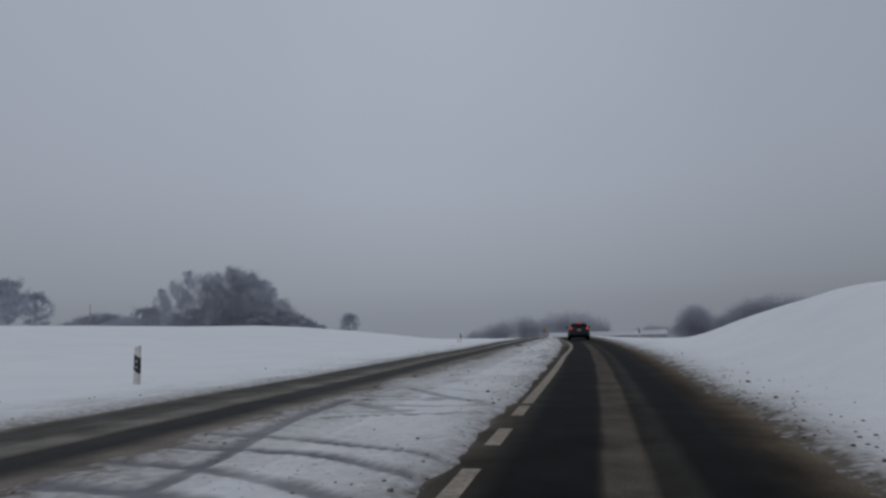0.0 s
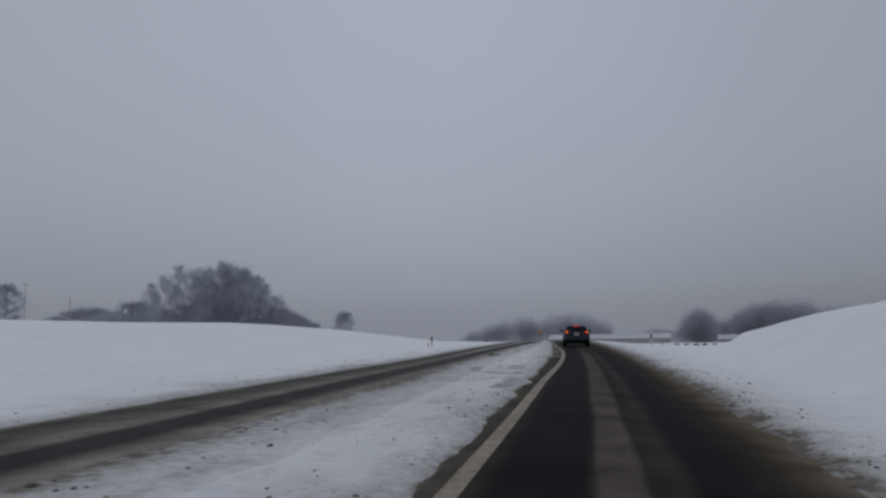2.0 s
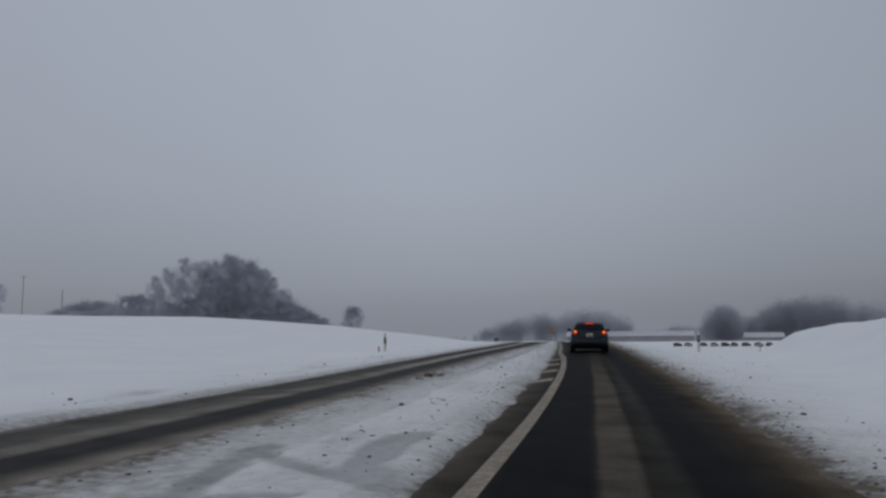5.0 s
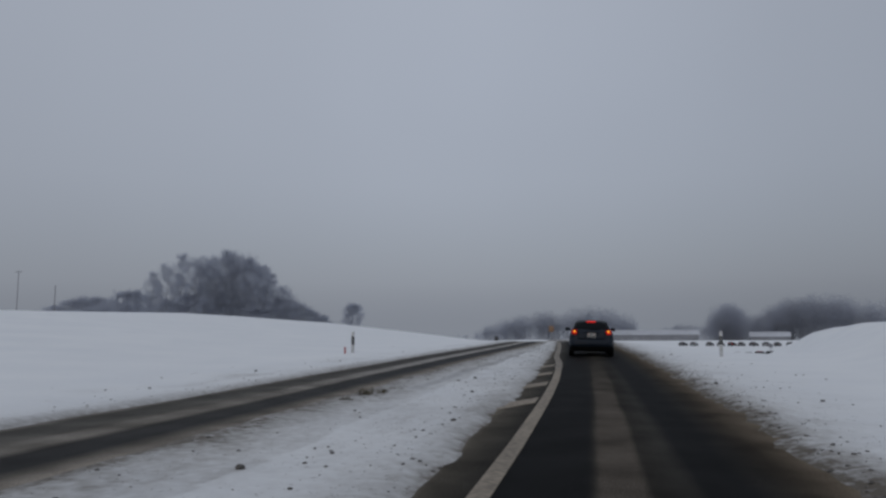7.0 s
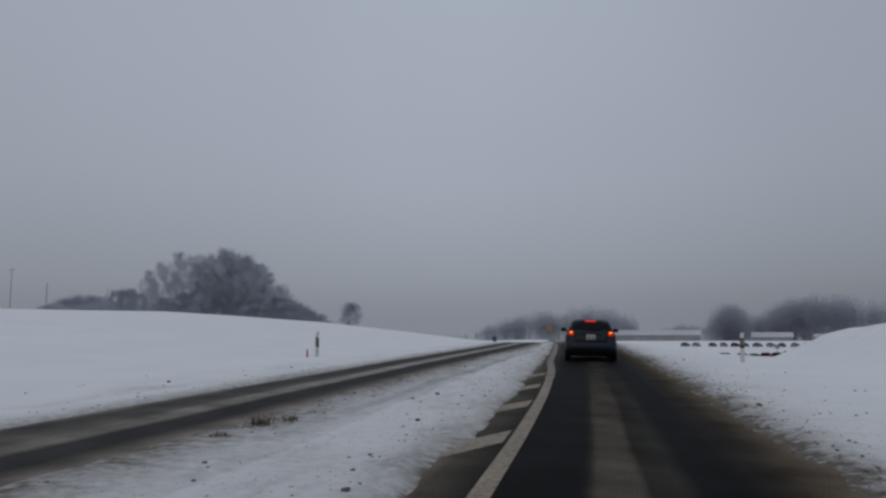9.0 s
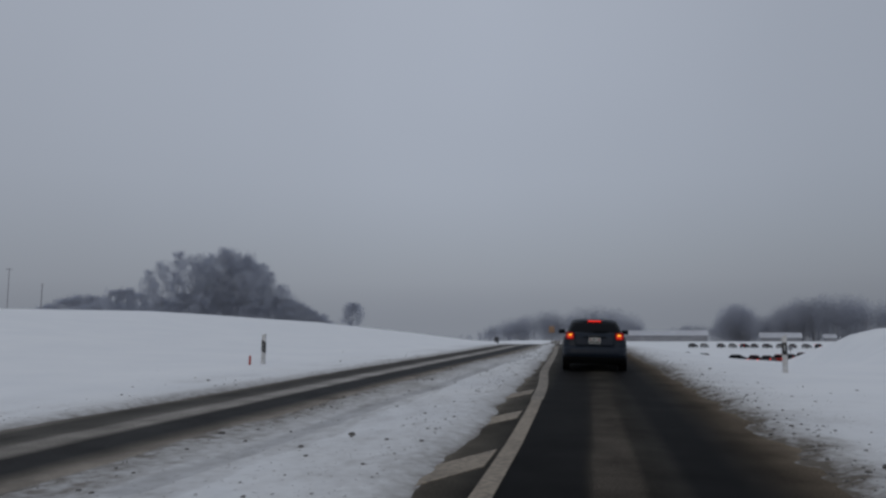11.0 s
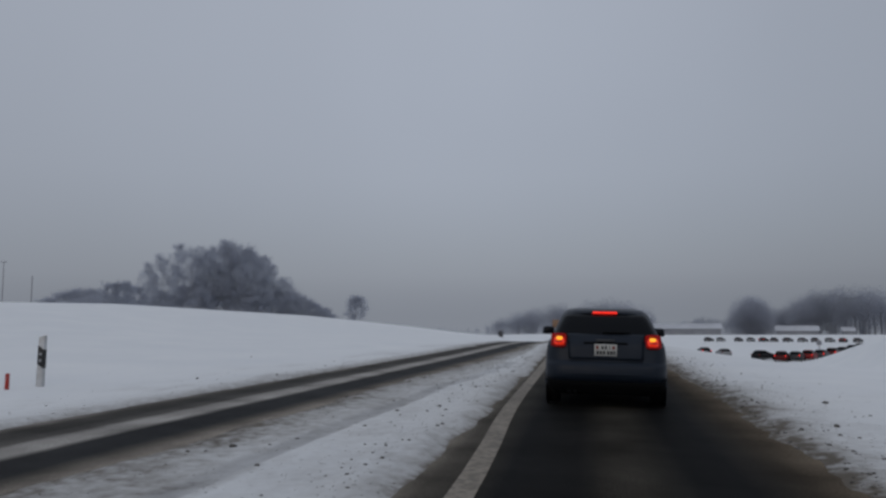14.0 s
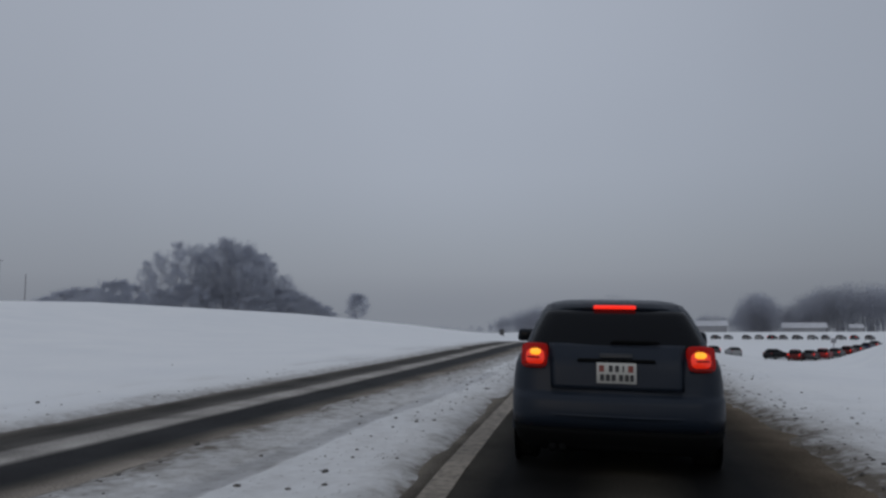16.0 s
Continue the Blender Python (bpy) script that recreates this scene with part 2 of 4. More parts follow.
def axis_x(s):
    """x of the driven line at the distance s along the road; it bends gently to the left."""
    s = np.asarray(s, float)
    near = 0.03964 * s - 0.000616 * s * s
    end = 0.03964 * 80 - 0.000616 * 6400
    return np.where(s < 80, near, end + (0.03964 - 2 * 0.000616 * 80) * (s - 80))


def road_z(s):
    """Height of the driven line: all but level, then falling away behind the crest."""
    s = np.asarray(s, float)
    up = 0.43 * (1 - np.clip(1 - s / 34.0, 0, None) ** 1.9)
    z = np.where(s < 0, 0.0240 * s, up)
    z = z + np.interp(s, [-10, 0, 4, 8, 12, 16, 20, 24, 28, 32, 36, 44, 52, 60, 72, 80], [0.316, 0.259, 0.2, 0.146, 0.098, 0.06, 0.029, 0.001, -0.023, -0.042, -0.06, -0.076, -0.085, -0.102, -0.129, -0.148])
    return z - np.interp(s, [82, 95, 112, 130, 150, 200, 250, 340, 440, 480, 700, 1500, 3500], [0.0, 0.25, 0.9, 1.8, 2.6, 3.6, 4.6, 6.0, 9.2, 11.2, 18, 45, 110])


def crossfall(s):
    """Slope of the road across; it falls to the right at first and levels out further up."""
    return np.interp(s, [-10, 0, 4, 8, 12, 16, 20, 28, 36, 44, 52, 60, 80, 110], [-0.0338, -0.0317, -0.0296, -0.0276, -0.0241, -0.0188, -0.0157, -0.0121, -0.0078, -0.0027, -0.001, -0.0037, -0.003, 0.0])


def road_at(u, s):
    return road_z(s) + crossfall(s) * np.clip(u, -9.0, 4.0)


def lane_u(s):
    """Middle of the oncoming lane, from the driven line: it closes in where the island ends."""
    return np.interp(s, [-60, 20, 48, 56, 64, 73, 80, 100, 160, 400], [-6.05, -6.05, -6.0, -5.75, -5.25, -4.6, -4.1, -3.7, -3.6, -3.6])


def fbm(x, y, scale, seed, octaves=4):
    """Smooth value noise over the plan."""
    rng = np.random.RandomState(seed)
    out, amp, tot = np.zeros_like(x), 1.0, 0.0
    for o in range(octaves):
        table = rng.rand(64, 64)
        gx, gy = x / scale, y / scale
        ix, iy = np.floor(gx).astype(int), np.floor(gy).astype(int)
        fx, fy = smooth(gx - ix), smooth(gy - iy)
        a, b = table[ix % 64, iy % 64], table[(ix + 1) % 64, iy % 64]
        c, d = table[ix % 64, (iy + 1) % 64], table[(ix + 1) % 64, (iy + 1) % 64]
        out += amp * ((a * (1 - fx) + b * fx) * (1 - fy) + (c * (1 - fx) + d * fx) * fy - 0.5)
        tot += amp
        amp *= 0.5
        scale *= 0.47
    return out / tot


def land_z(u, s):
    """The lie of the land without its fresh snow."""
    z = road_at(u, s)
    # the long rise on the left, with a knoll behind it under the grove
    ridge = 0.43 + np.interp(s, [-40, 20, 69, 95, 122, 165, 190, 213, 240, 270, 300, 420, 700, 1500, 3500], [2.64, 2.8, 2.95, 2.87, 3.06, 2.1, 1.14, 0.15, -1.91, -3.97, -6.03, -9.0, -18.0, -45.0, -110.0])
    left = np.clip(-u - 8.2, 0, None)
    w = smooth(left / 50.2)
    z = z * (1 - w) + (ridge - 0.012 * np.clip(-u - 62, 0, 100)) * w + 0.05 * smooth(left / 2.0)
    z = z + 5.5 * np.exp(-(((u + 182) / 45.0) ** 2 + ((s - 352) / 60.0) ** 2))
    # the field on the right that falls away past the crest
    low = np.interp(s, [46, 58, 70, 80, 90, 112, 130, 150, 175, 200, 250, 340, 440, 480, 700, 1500, 3500], [0.4, 0.25, -0.02, -0.6, -1.25, -2.7, -3.8, -4.75, -5.1, -5.3, -5.6, -6.3, -8.8, -10.8, -17.0, -45.0, -110.0])
    r = smooth((u - 2.6) / 8.0)
    z = np.where((u > 0) & (s > 46), z * (1 - r) + low * r, z)
    # the round-shouldered bank on the right, which draws back from the road as it goes on
    high = np.interp(s, [0, 20, 32, 44, 56, 66, 76, 86, 96, 108, 122, 140], [2.16, 2.4, 2.63, 2.17, 2.26, 2.2, 2.17, 2.52, 3.05, 3.3, 2.1, 0.0])
    foot = np.interp(s, [10, 40, 60, 80, 100, 120], [3.2, 4.18, 8.13, 13.46, 19.44, 23.18])
    wide = np.interp(s, [10, 40, 60, 80, 100, 120], [7.32, 11.11, 11.63, 9.26, 6.6, 2.82])
    rise = 1 - (1 - smooth((u - foot) / wide)) ** 1.83
    return z + high * rise * (1 + 0.02 * np.clip(u - 15, 0, 60) / 10)


# wheel tracks over the snowed-up island: points (u, s), half width
TRACKS_LOW = [  # first crossing
    ([(-4.5, 7.36), (-3.89, 7.44), (-3.36, 7.33), (-2.84, 7.15), (-2.18, 6.85), (-1.85, 6.69), (-1.38, 6.35)], 0.075),
    ([(-4.45, 6.65), (-3.58, 6.61), (-3.03, 6.6), (-2.52, 6.37), (-2.09, 6.07), (-1.64, 5.75), (-1.41, 5.62)], 0.08),
    ([(-4.56, 5.9), (-3.98, 5.83), (-3.59, 5.74), (-3.18, 5.6), (-2.79, 5.44), (-2.4, 5.23), (-2.08, 5.02), (-1.8, 4.8)], 0.095),
    ([(-4.5, 4.96), (-3.82, 4.9), (-3.4, 4.84), (-2.9, 4.7)], 0.11),
    ([(-3.43, 4.5), (-3.5, 5.0), (-3.56, 5.61), (-3.63, 6.28), (-3.84, 7.33), (-4.04, 8.64), (-4.15, 9.82), (-4.13, 10.94)], 0.09),
    ([(-3.7, 9.0), (-3.52, 9.1), (-2.84, 9.48), (-2.08, 9.64), (-1.7, 9.68)], 0.05),
]
TRACKS_NEXT = [
    ([(-4.3, 11.75), (-3.82, 11.78), (-3.23, 11.65), (-2.74, 11.52), (-2.15, 11.36), (-1.86, 11.14)], 0.07),
    ([(-4.28, 11.04), (-3.73, 11.15), (-3.05, 11.26), (-2.58, 11.27)], 0.06),
    ([(-3.29, 10.38), (-2.97, 10.48), (-2.5, 10.5), (-2.1, 10.56), (-1.79, 10.54)], 0.07),
    ([(-3.78, 9.62), (-3.35, 9.63), (-2.92, 9.72), (-2.77, 9.84)], 0.09),
    ([(-3.64, 13.25), (-2.94, 12.21), (-2.45, 11.57), (-1.99, 11.04), (-1.65, 10.59)], 0.08),
    ([(-3.78, 10.63), (-3.35, 10.21), (-3.01, 9.88)], 0.11),
    ([(-3.27, 13.3), (-2.65, 12.99), (-2.13, 12.66), (-1.74, 12.39)], 0.06),
]
TRACKS_MID = [  # further on
    ([(-4.3, 30.2), (-3.74, 30.5), (-3.0, 30.95), (-2.25, 31.2)], 0.07),
    ([(-4.14, 28.2), (-3.6, 28.55), (-3.1, 28.95), (-2.5, 29.25)], 0.09),
    ([(-4.09, 26.81), (-3.67, 27.14), (-3.25, 27.54), (-2.77, 27.96), (-2.23, 28.33), (-1.88, 28.51)], 0.07),
    ([(-4.14, 29.71), (-3.4, 29.85), (-2.84, 30.12), (-2.06, 30.33)], 0.07),
    ([(-1.92, 25.7), (-1.86, 26.21), (-1.83, 26.93), (-1.81, 27.94)], 0.16),
    ([(-2.64, 30.32), (-3.09, 31.22), (-3.38, 32.17), (-3.35, 32.78), (-2.71, 32.29), (-2.05, 31.79)], 0.08),
    ([(-2.8, 30.66), (-2.39, 29.88), (-2.02, 29.48), (-1.84, 29.56), (-1.91, 30.46)], 0.1),
]
TRACKS_HIGH = [  # second crossing
    ([(-3.05, 30.7), (-3.17, 31.3), (-3.28, 31.81), (-3.4, 32.43), (-3.46, 32.87), (-3.37, 33.05)], 0.13),
    ([(-3.46, 32.87), (-2.92, 32.38), (-2.41, 32.1), (-1.95, 31.85), (-1.74, 31.5)], 0.1),
    ([(-1.86, 31.87), (-2.15, 32.4), (-2.21, 33.28), (-2.16, 34.25)], 0.19),
]
TRACK_LONG = ([(-3.55, 45.0), (-3.47, 48.0), (-3.45, 50.5), (-3.4, 52.0), (-3.2, 54.0), (-3.1, 57.5), (-2.98, 60.2), (-2.85, 62.5), (-2.6, 64.2), (-2.3, 70.0)], 0.12)
# tracks with how clearly they show
TRACKS = [(*t, 1.0) for t in TRACKS_LOW] + [(*t, 0.66) for t in TRACKS_NEXT] + [(*t, 0.62) for t in TRACKS_MID] + [(*t, 0.55) for t in TRACKS_HIGH] + [(*TRACK_LONG, 0.38)]


def track_marks(u, s):
    """How much a place is pressed down by wheels (0 to 1), and how near it lies to a track's rim."""
    rut, rim = np.zeros(u.shape), np.zeros(u.shape)
    rough = 0.9 * fbm(u, s, 0.4, 16, 4)
    for pts, half, clear in TRACKS:
        for (u0, s0), (u1, s1) in zip(pts, pts[1:]):
            box = (u > min(u0, u1) - 0.6) & (u < max(u0, u1) + 0.6) & (s > min(s0, s1) - 0.6) & (s < max(s0, s1) + 0.6)
            if not box.any():
                continue
            du, ds = u1 - u0, s1 - s0
            k = np.clip(((u[box] - u0) * du + (s[box] - s0) * ds) / (du * du + ds * ds), 0, 1)
            d = np.hypot(u[box] - u0 - k * du, s[box] - s0 - k * ds) / half + rough[box]
            rut[box] = np.maximum(rut[box], clear * (1 - smooth((d - 0.95) / 0.6)))
            rim[box] = np.maximum(rim[box], clear * np.exp(-((d - 1.75) / 0.35) ** 2))
    return rut, rim


def snow_lay(u, s):
    """Depth of the snow and its dirt (0 to 1) at places of the plan, from noise and from the lanes."""
    right = u - (2.0 + 0.5 * fbm(s, s * 0 + 7, 1.1, 11) + 0.3 * fbm(s, u, 0.35, 23, 3))
    wobble = 0.34 * fbm(s, u, 1.1, 12)
    open_gap = np.interp(s, [-10, 26, 36, 44, 50, 54, 58, 80], [0.12, 0.12, 0.13, 0.13, 0.15, 0.17, 0.22, 0.26])
    island_r = -1.32 - open_gap + wobble - u
    mid = lane_u(s)
    island_l = u - (mid + 1.32 + wobble)
    leftside = (mid - 1.42 + 0.5 * wobble) - u
    edge = np.maximum(np.maximum(right, leftside), np.minimum(island_r, island_l))
    depth = -0.022 + 0.055 * smooth((edge + 0.1) / 0.4)
    on = smooth((edge + 0.05) / 0.3)
    depth = depth + on * (0.034 * fbm(u, s, 0.5, 13, 5) + 0.07 * fbm(u, s, 3.0, 14, 3))
    verge = np.exp(-((edge - 0.3) / 0.3) ** 2)
    depth = depth + on * verge * (0.012 + np.where(right > -0.3, 0.11, 0.04) * np.clip(fbm(u, s, 0.33, 15, 4), 0, 1))
    away = np.clip(edge, 0, None)
    by_lane = 0.6 * np.exp(-away / 0.15) + 0.24 * np.exp(-away / 0.8)
    by_oncoming = 0.42 * np.exp(-away / 0.4) + 0.52 * np.exp(-away / 1.45)
    by_oncoming = by_oncoming * (1 + 0.45 * np.exp(-((s - 28) / 4) ** 2)) + 0.5 * np.exp(-away / 1.6) * np.clip(fbm(u, s * 0.5, 0.45, 27, 4), 0, 1)
    dirt = 0.8 * np.exp(-away / 0.36) + 0.27 * np.exp(-away / 1.1)
    dirt = np.where(leftside > -0.3, dirt * 0.65, np.where(right > -0.3, dirt, np.where(island_l < island_r, by_oncoming, by_lane)))
    verge_r = (right > 0) * np.exp(-away / 1.7)
    dirt = dirt + verge_r * (0.06 + 0.55 * np.clip(fbm(u, s, 0.6, 24, 5) + 0.04, 0, 1))
    island = smooth((np.minimum(island_r, island_l) + 0.1) / 0.4)
    dirt = dirt + island * (0.15 + 0.42 * np.clip(fbm(u * 1.0, s * 0.35, 0.9, 17, 4) + 0.03, 0, 1) + 0.5 * np.clip(fbm(u, s * 0.6, 0.32, 19, 4) - 0.04, 0, 1))
    dirt = dirt + 0.45 * np.exp(-((leftside - 1.0) / 1.0) ** 2) * np.clip(fbm(u, s * 0.5, 0.8, 18, 4) * 2.2, 0, 1)
    rut, rim = track_marks(u, s)
    depth = depth - 0.02 * rut * on + 0.014 * on * rim
    rut = rut * on * np.clip(0.9 + 0.9 * fbm(u, s, 0.9, 22, 3), 0.35, 1)
    return depth, np.clip(dirt, 0, 1), np.clip(rut, 0, 1)


def part(name, bm, mat, parent=None, label="", smooth_shade=True):
    me = bpy.data.meshes.new(name)
    bm.normal_update()
    bm.to_mesh(me)
    bm.free()
    me.materials.append(mat)
    if smooth_shade:
        for p in me.polygons:
            p.use_smooth = True
    ob = new(name, me)
    if parent is not None:
        ob.parent = parent
    if label:
        tagged(ob, label)
    return ob


def mesh_from(name, verts, faces, mat, smooth_shade=True):
    me = bpy.data.meshes.new(name)
    me.from_pydata(verts, [], faces)
    me.materials.append(mat)
    if smooth_shade:
        me.polygons.foreach_set("use_smooth", [True] * len(me.polygons))
    me.update()
    return me


def empty(name):
    ob = new(name)
    ob.empty_display_size = 0.3
    return ob


# ---------------------------------------------------------------- ground: one sheet to the horizon
def spaced(stretches):
    out = []
    for a, b, step in stretches:
        out += list(np.arange(a, b - 1e-6, step))
    return np.array(out + [stretches[-1][1]])


us = spaced([(-2500, -400, 300), (-400, -120, 28), (-120, -40, 8), (-40, -14, 2), (-14, -9, 0.4), (-9, -5, 0.085), (-5, -1.2, 0.055), (-1.2, 3.2, 0.085), (3.2, 6, 0.16), (6, 12, 0.5), (12, 40, 2), (40, 140, 8), (140, 500, 40), (500, 2500, 250)])
ss = spaced([(-400, -20, 40), (-20, 2, 2), (2, 14, 0.085), (14, 36, 0.09), (36, 40, 0.13), (40, 66, 0.11), (66, 90, 0.35), (90, 140, 1.5), (140, 340, 6), (340, 700, 30), (700, 3500, 400)])
U, S = np.meshgrid(us, ss)
lay, dirt, rut = snow_lay(U, S)
far_flat = 1 - smooth((np.abs(U + 3) - 12) / 20.0)
Zg = land_z(U, S) + np.where(far_flat > 0, lay * far_flat + 0.08 * (1 - far_flat), 0.08) + 0.05 * fbm(U, S, 17.0, 21, 3) * smooth((np.abs(U + 2) - 9) / 10.0)
Xg = U + axis_x(S)
nu, ns = len(us), len(ss)
co = np.stack([Xg, S, Zg], -1).reshape(-1, 3)
idx = np.arange(nu * ns).reshape(ns, nu)
quads = np.stack([idx[:-1, :-1], idx[:-1, 1:], idx[1:, 1:], idx[1:, :-1]], -1).reshape(-1, 4)
gm = bpy.data.meshes.new("ground")
gm.vertices.add(len(co))
gm.vertices.foreach_set("co", co.ravel())
gm.loops.add(quads.size)
gm.loops.foreach_set("vertex_index", quads.ravel())
gm.polygons.add(len(quads))
gm.polygons.foreach_set("loop_start", np.arange(0, quads.size, 4))
gm.polygons.foreach_set("loop_total", np.full(len(quads), 4))
gm.update(calc_edges=True)
gm.polygons.foreach_set("use_smooth", np.ones(len(quads), bool))
da = gm.attributes.new("dirt", "FLOAT", "POINT")
da.data.foreach_set("value", (dirt * far_flat).ravel())
ra = gm.attributes.new("rut", "FLOAT", "POINT")
ra.data.foreach_set("value", (rut * far_flat).ravel())
gm.materials.append(M_SNOW)
gm.validate()
tagged(new("ground", gm), "snow-covered fields, verges and island with brown slush at the lane edges", "ground", kind="structure")


def ground_z(x, y):
    return float(ground_many(np.array([x - float(axis_x(y))]), np.array([float(y)]))[0])


def ground_many(u, s):
    l, _, _ = snow_lay(u, s)
    f = 1 - smooth((np.abs(u + 3) - 12) / 20.0)
    return land_z(u, s) + l * f + 0.08 * (1 - f) + 0.05 * fbm(u, s, 17.0, 21, 3) * smooth((np.abs(u + 2) - 9) / 10.0)


def place_us(u, s):
    x = u + float(axis_x(s))
    return x, s, ground_z(x, s)


# ---------------------------------------------------------------- the two lanes
def lane_strip(name, middle, u0, u1, s_list, mat, label):
    cols = np.linspace(u0, u1, 13)
    verts, uvs = [], []
    for s in s_list:
        for c in cols:
            u = float(middle(s)) + c
            crown = -0.012 * abs(c)
            verts.append((u + float(axis_x(s)), s, float(road_at(u, s)) + 0.006 + crown))
            uvs.append((c, s))
    n = len(cols)
    faces = [(r * n + k, r * n + k + 1, (r + 1) * n + k + 1, (r + 1) * n + k) for r in range(len(s_list) - 1) for k in range(n - 1)]
    me = mesh_from(name, verts, faces, mat)
    layer = me.uv_layers.new(name="UVMap")
    for loop in me.loops:
        layer.data[loop.index].uv = uvs[loop.vertex_index]
    return tagged(new(name, me), label, "road", kind="structure")


lane_s = list(np.arange(-30, 0, 3.0)) + list(np.arange(0, 80, 1.0)) + list(np.arange(80, 200, 4.0))
lane_strip("road", lambda s: 0.0, -2.6, 2.9, lane_s, M_ROAD, "wet dark asphalt lane with pale salted middle strip between snow")
lane_strip("road_oncoming", lane_u, -2.0, 2.1, lane_s, M_LANE, "wet oncoming asphalt lane with pale middle strip and slush edges")


# ---------------------------------------------------------------- road paint
def stripe(u_a, u_b, s_a, s_b, skew=0.0, step=1.5, along=False):
    """A flat painted bar of the lane, with thickness, between two lines across and two along."""
    bm = bmesh.new()
    n = max(1, int((s_b - s_a) / step))
    rows = []
    for k in range(n + 1):
        s = s_a + (s_b - s_a) * k / n
        row = []
        for u, sk in ((u_a, 0.0), (u_b, skew)):
            u = u + (line_u(s) if along else 0.0)
            z = float(road_at(u, s + sk)) + 0.006 - 0.012 * abs(u)
            x = u + float(axis_x(s + sk))
            row += [bm.verts.new((x, s + sk, z - 0.004)), bm.verts.new((x, s + sk, z + 0.007))]
        rows.append(row)
    for a, b in zip(rows, rows[1:]):
        bm.faces.new((a[1], a[3], b[3], b[1]))
        bm.faces.new((a[0], a[1], b[1], b[0]))
        bm.faces.new((a[3], a[2], b[2], b[3]))
    bm.faces.new((rows[0][0], rows[0][2], rows[0][3], rows[0][1]))
    bm.faces.new((rows[-1][2], rows[-1][0], rows[-1][1], rows[-1][3]))
    return bm


def line_u(s):
    """Middle of the painted edge line, from the driven line."""
    return float(np.interp(s, [0, 12, 20, 28, 32, 35.6, 39, 44, 48, 51, 55, 57, 59.3, 62.5, 84], [-1.2, -1.2, -1.15, -1.12, -1.03, -0.95, -0.91, -0.89, -0.91, -0.96, -1.05, -1.14, -1.27, -1.32, -1.4]))


for k in range(5):
    ob = part("block_marking", stripe(-1.29, -1.12, 0.4 + k * 2.36, 1.55 + k * 2.36), M_MARK, smooth_shade=False)
    tagged(ob, "worn off-white block of a broken edge line", "road marking", "broken edge line", "structure")
tagged(part("edge_line", stripe(-0.09, 0.09, 11.3, 30.0, along=True), M_MARK, smooth_shade=False), "worn off-white solid edge line, half slushed over", "road marking", kind="structure")
tagged(part("edge_line", stripe(-0.09, 0.09, 30.0, 52.5, along=True), M_MARK, smooth_shade=False), "worn off-white solid edge line beside slush", "road marking", kind="structure")
tagged(part("edge_line", stripe(-0.11, 0.11, 52.5, 84.0, along=True), M_MUD, smooth_shade=False), "solid edge line browned over by slush", "road marking", kind="structure")
for tip, inner in ((43.8, -1.03), (47.25, -1.05), (50.6, -1.1), (54.1, -1.18)):
    ob = part("hatch_stripe", stripe(-1.75, inner, tip - 1.95, tip - 1.05, skew=1.4), M_MARK, smooth_shade=False)
    tagged(ob, "slanted off-white hatch stripe half under island snow", "road marking", "hatching of the island", "structure")


# ---------------------------------------------------------------- clods of dirty snow and dead grass
def clod_mesh(name, seed, mat):
    rng = random.Random(seed)
    bm = bmesh.new()
    bmesh.ops.create_icosphere(bm, subdivisions=2, radius=1.0)
    for v in bm.verts:
        k = 1 + 0.45 * noise.noise(v.co * 1.7 + Vector((seed * 3.1, 0, 0))) + 0.2 * (rng.random() - 0.5)
        v.co = Vector((v.co.x * k, v.co.y * k * 0.8, max(v.co.z * k * 0.6, -0.25)))
    me = bpy.data.meshes.new(name)
    bm.to_mesh(me)
    bm.free()
    me.materials.append(mat)
    return me


rng = random.Random(5)
clods = [clod_mesh("snow_clod", k, M_CLOD) for k in range(4)]
clods_a = [(-9.03, 36.8, 0.13), (-3.67, 56.0, 0.11), (-8.67, 54.6, 0.1), (-2.3, 44.4, 0.1), (-2.82, 48.0, 0.12), (-4.3, 47.62, 0.1), (-3.06, 47.07, 0.08), (-3.1, 37.1, 0.13), (-2.6, 38.0, 0.07), (-4.3, 16.2, 0.11), (-3.4, 18.4, 0.09)]
clods_b = [(-2.2, 22.0, 0.08), (-1.9, 40.6, 0.1), (-8.9, 44.0, 0.09), (-9.2, 49.2, 0.12), (-8.5, 63.0, 0.1), (2.7, 12.0, 0.1), (2.9, 15.0, 0.12), (3.4, 17.4, 0.09), (3.2, 27.0, 0.1), (2.8, 37.0, 0.11), (3.6, 44.0, 0.1), (2.5, 47.2, 0.13), (2.7, 58.6, 0.1), (3.3, 61.0, 0.12), (-2.0, 12.4, 0.1), (-4.1, 60.5, 0.1), (-2.3, 59.6, 0.09), (-4.4, 52.0, 0.09)]
for u, s, r in clods_a + clods_b:
    ob = new("snow_clod", rng.choice(clods))
    x, y, z = place_us(u, s)
    ob.matrix_basis = pose(x, y, z + 0.1 * r, 0, 0, rng.uniform(0, 360)) @ Matrix.Diagonal((r * 0.4, r * 0.4, r * 0.34, 1))
    tagged(ob, "lump of dirty frozen snow thrown onto the verge", "snow clod", "snow clods beside the lanes")

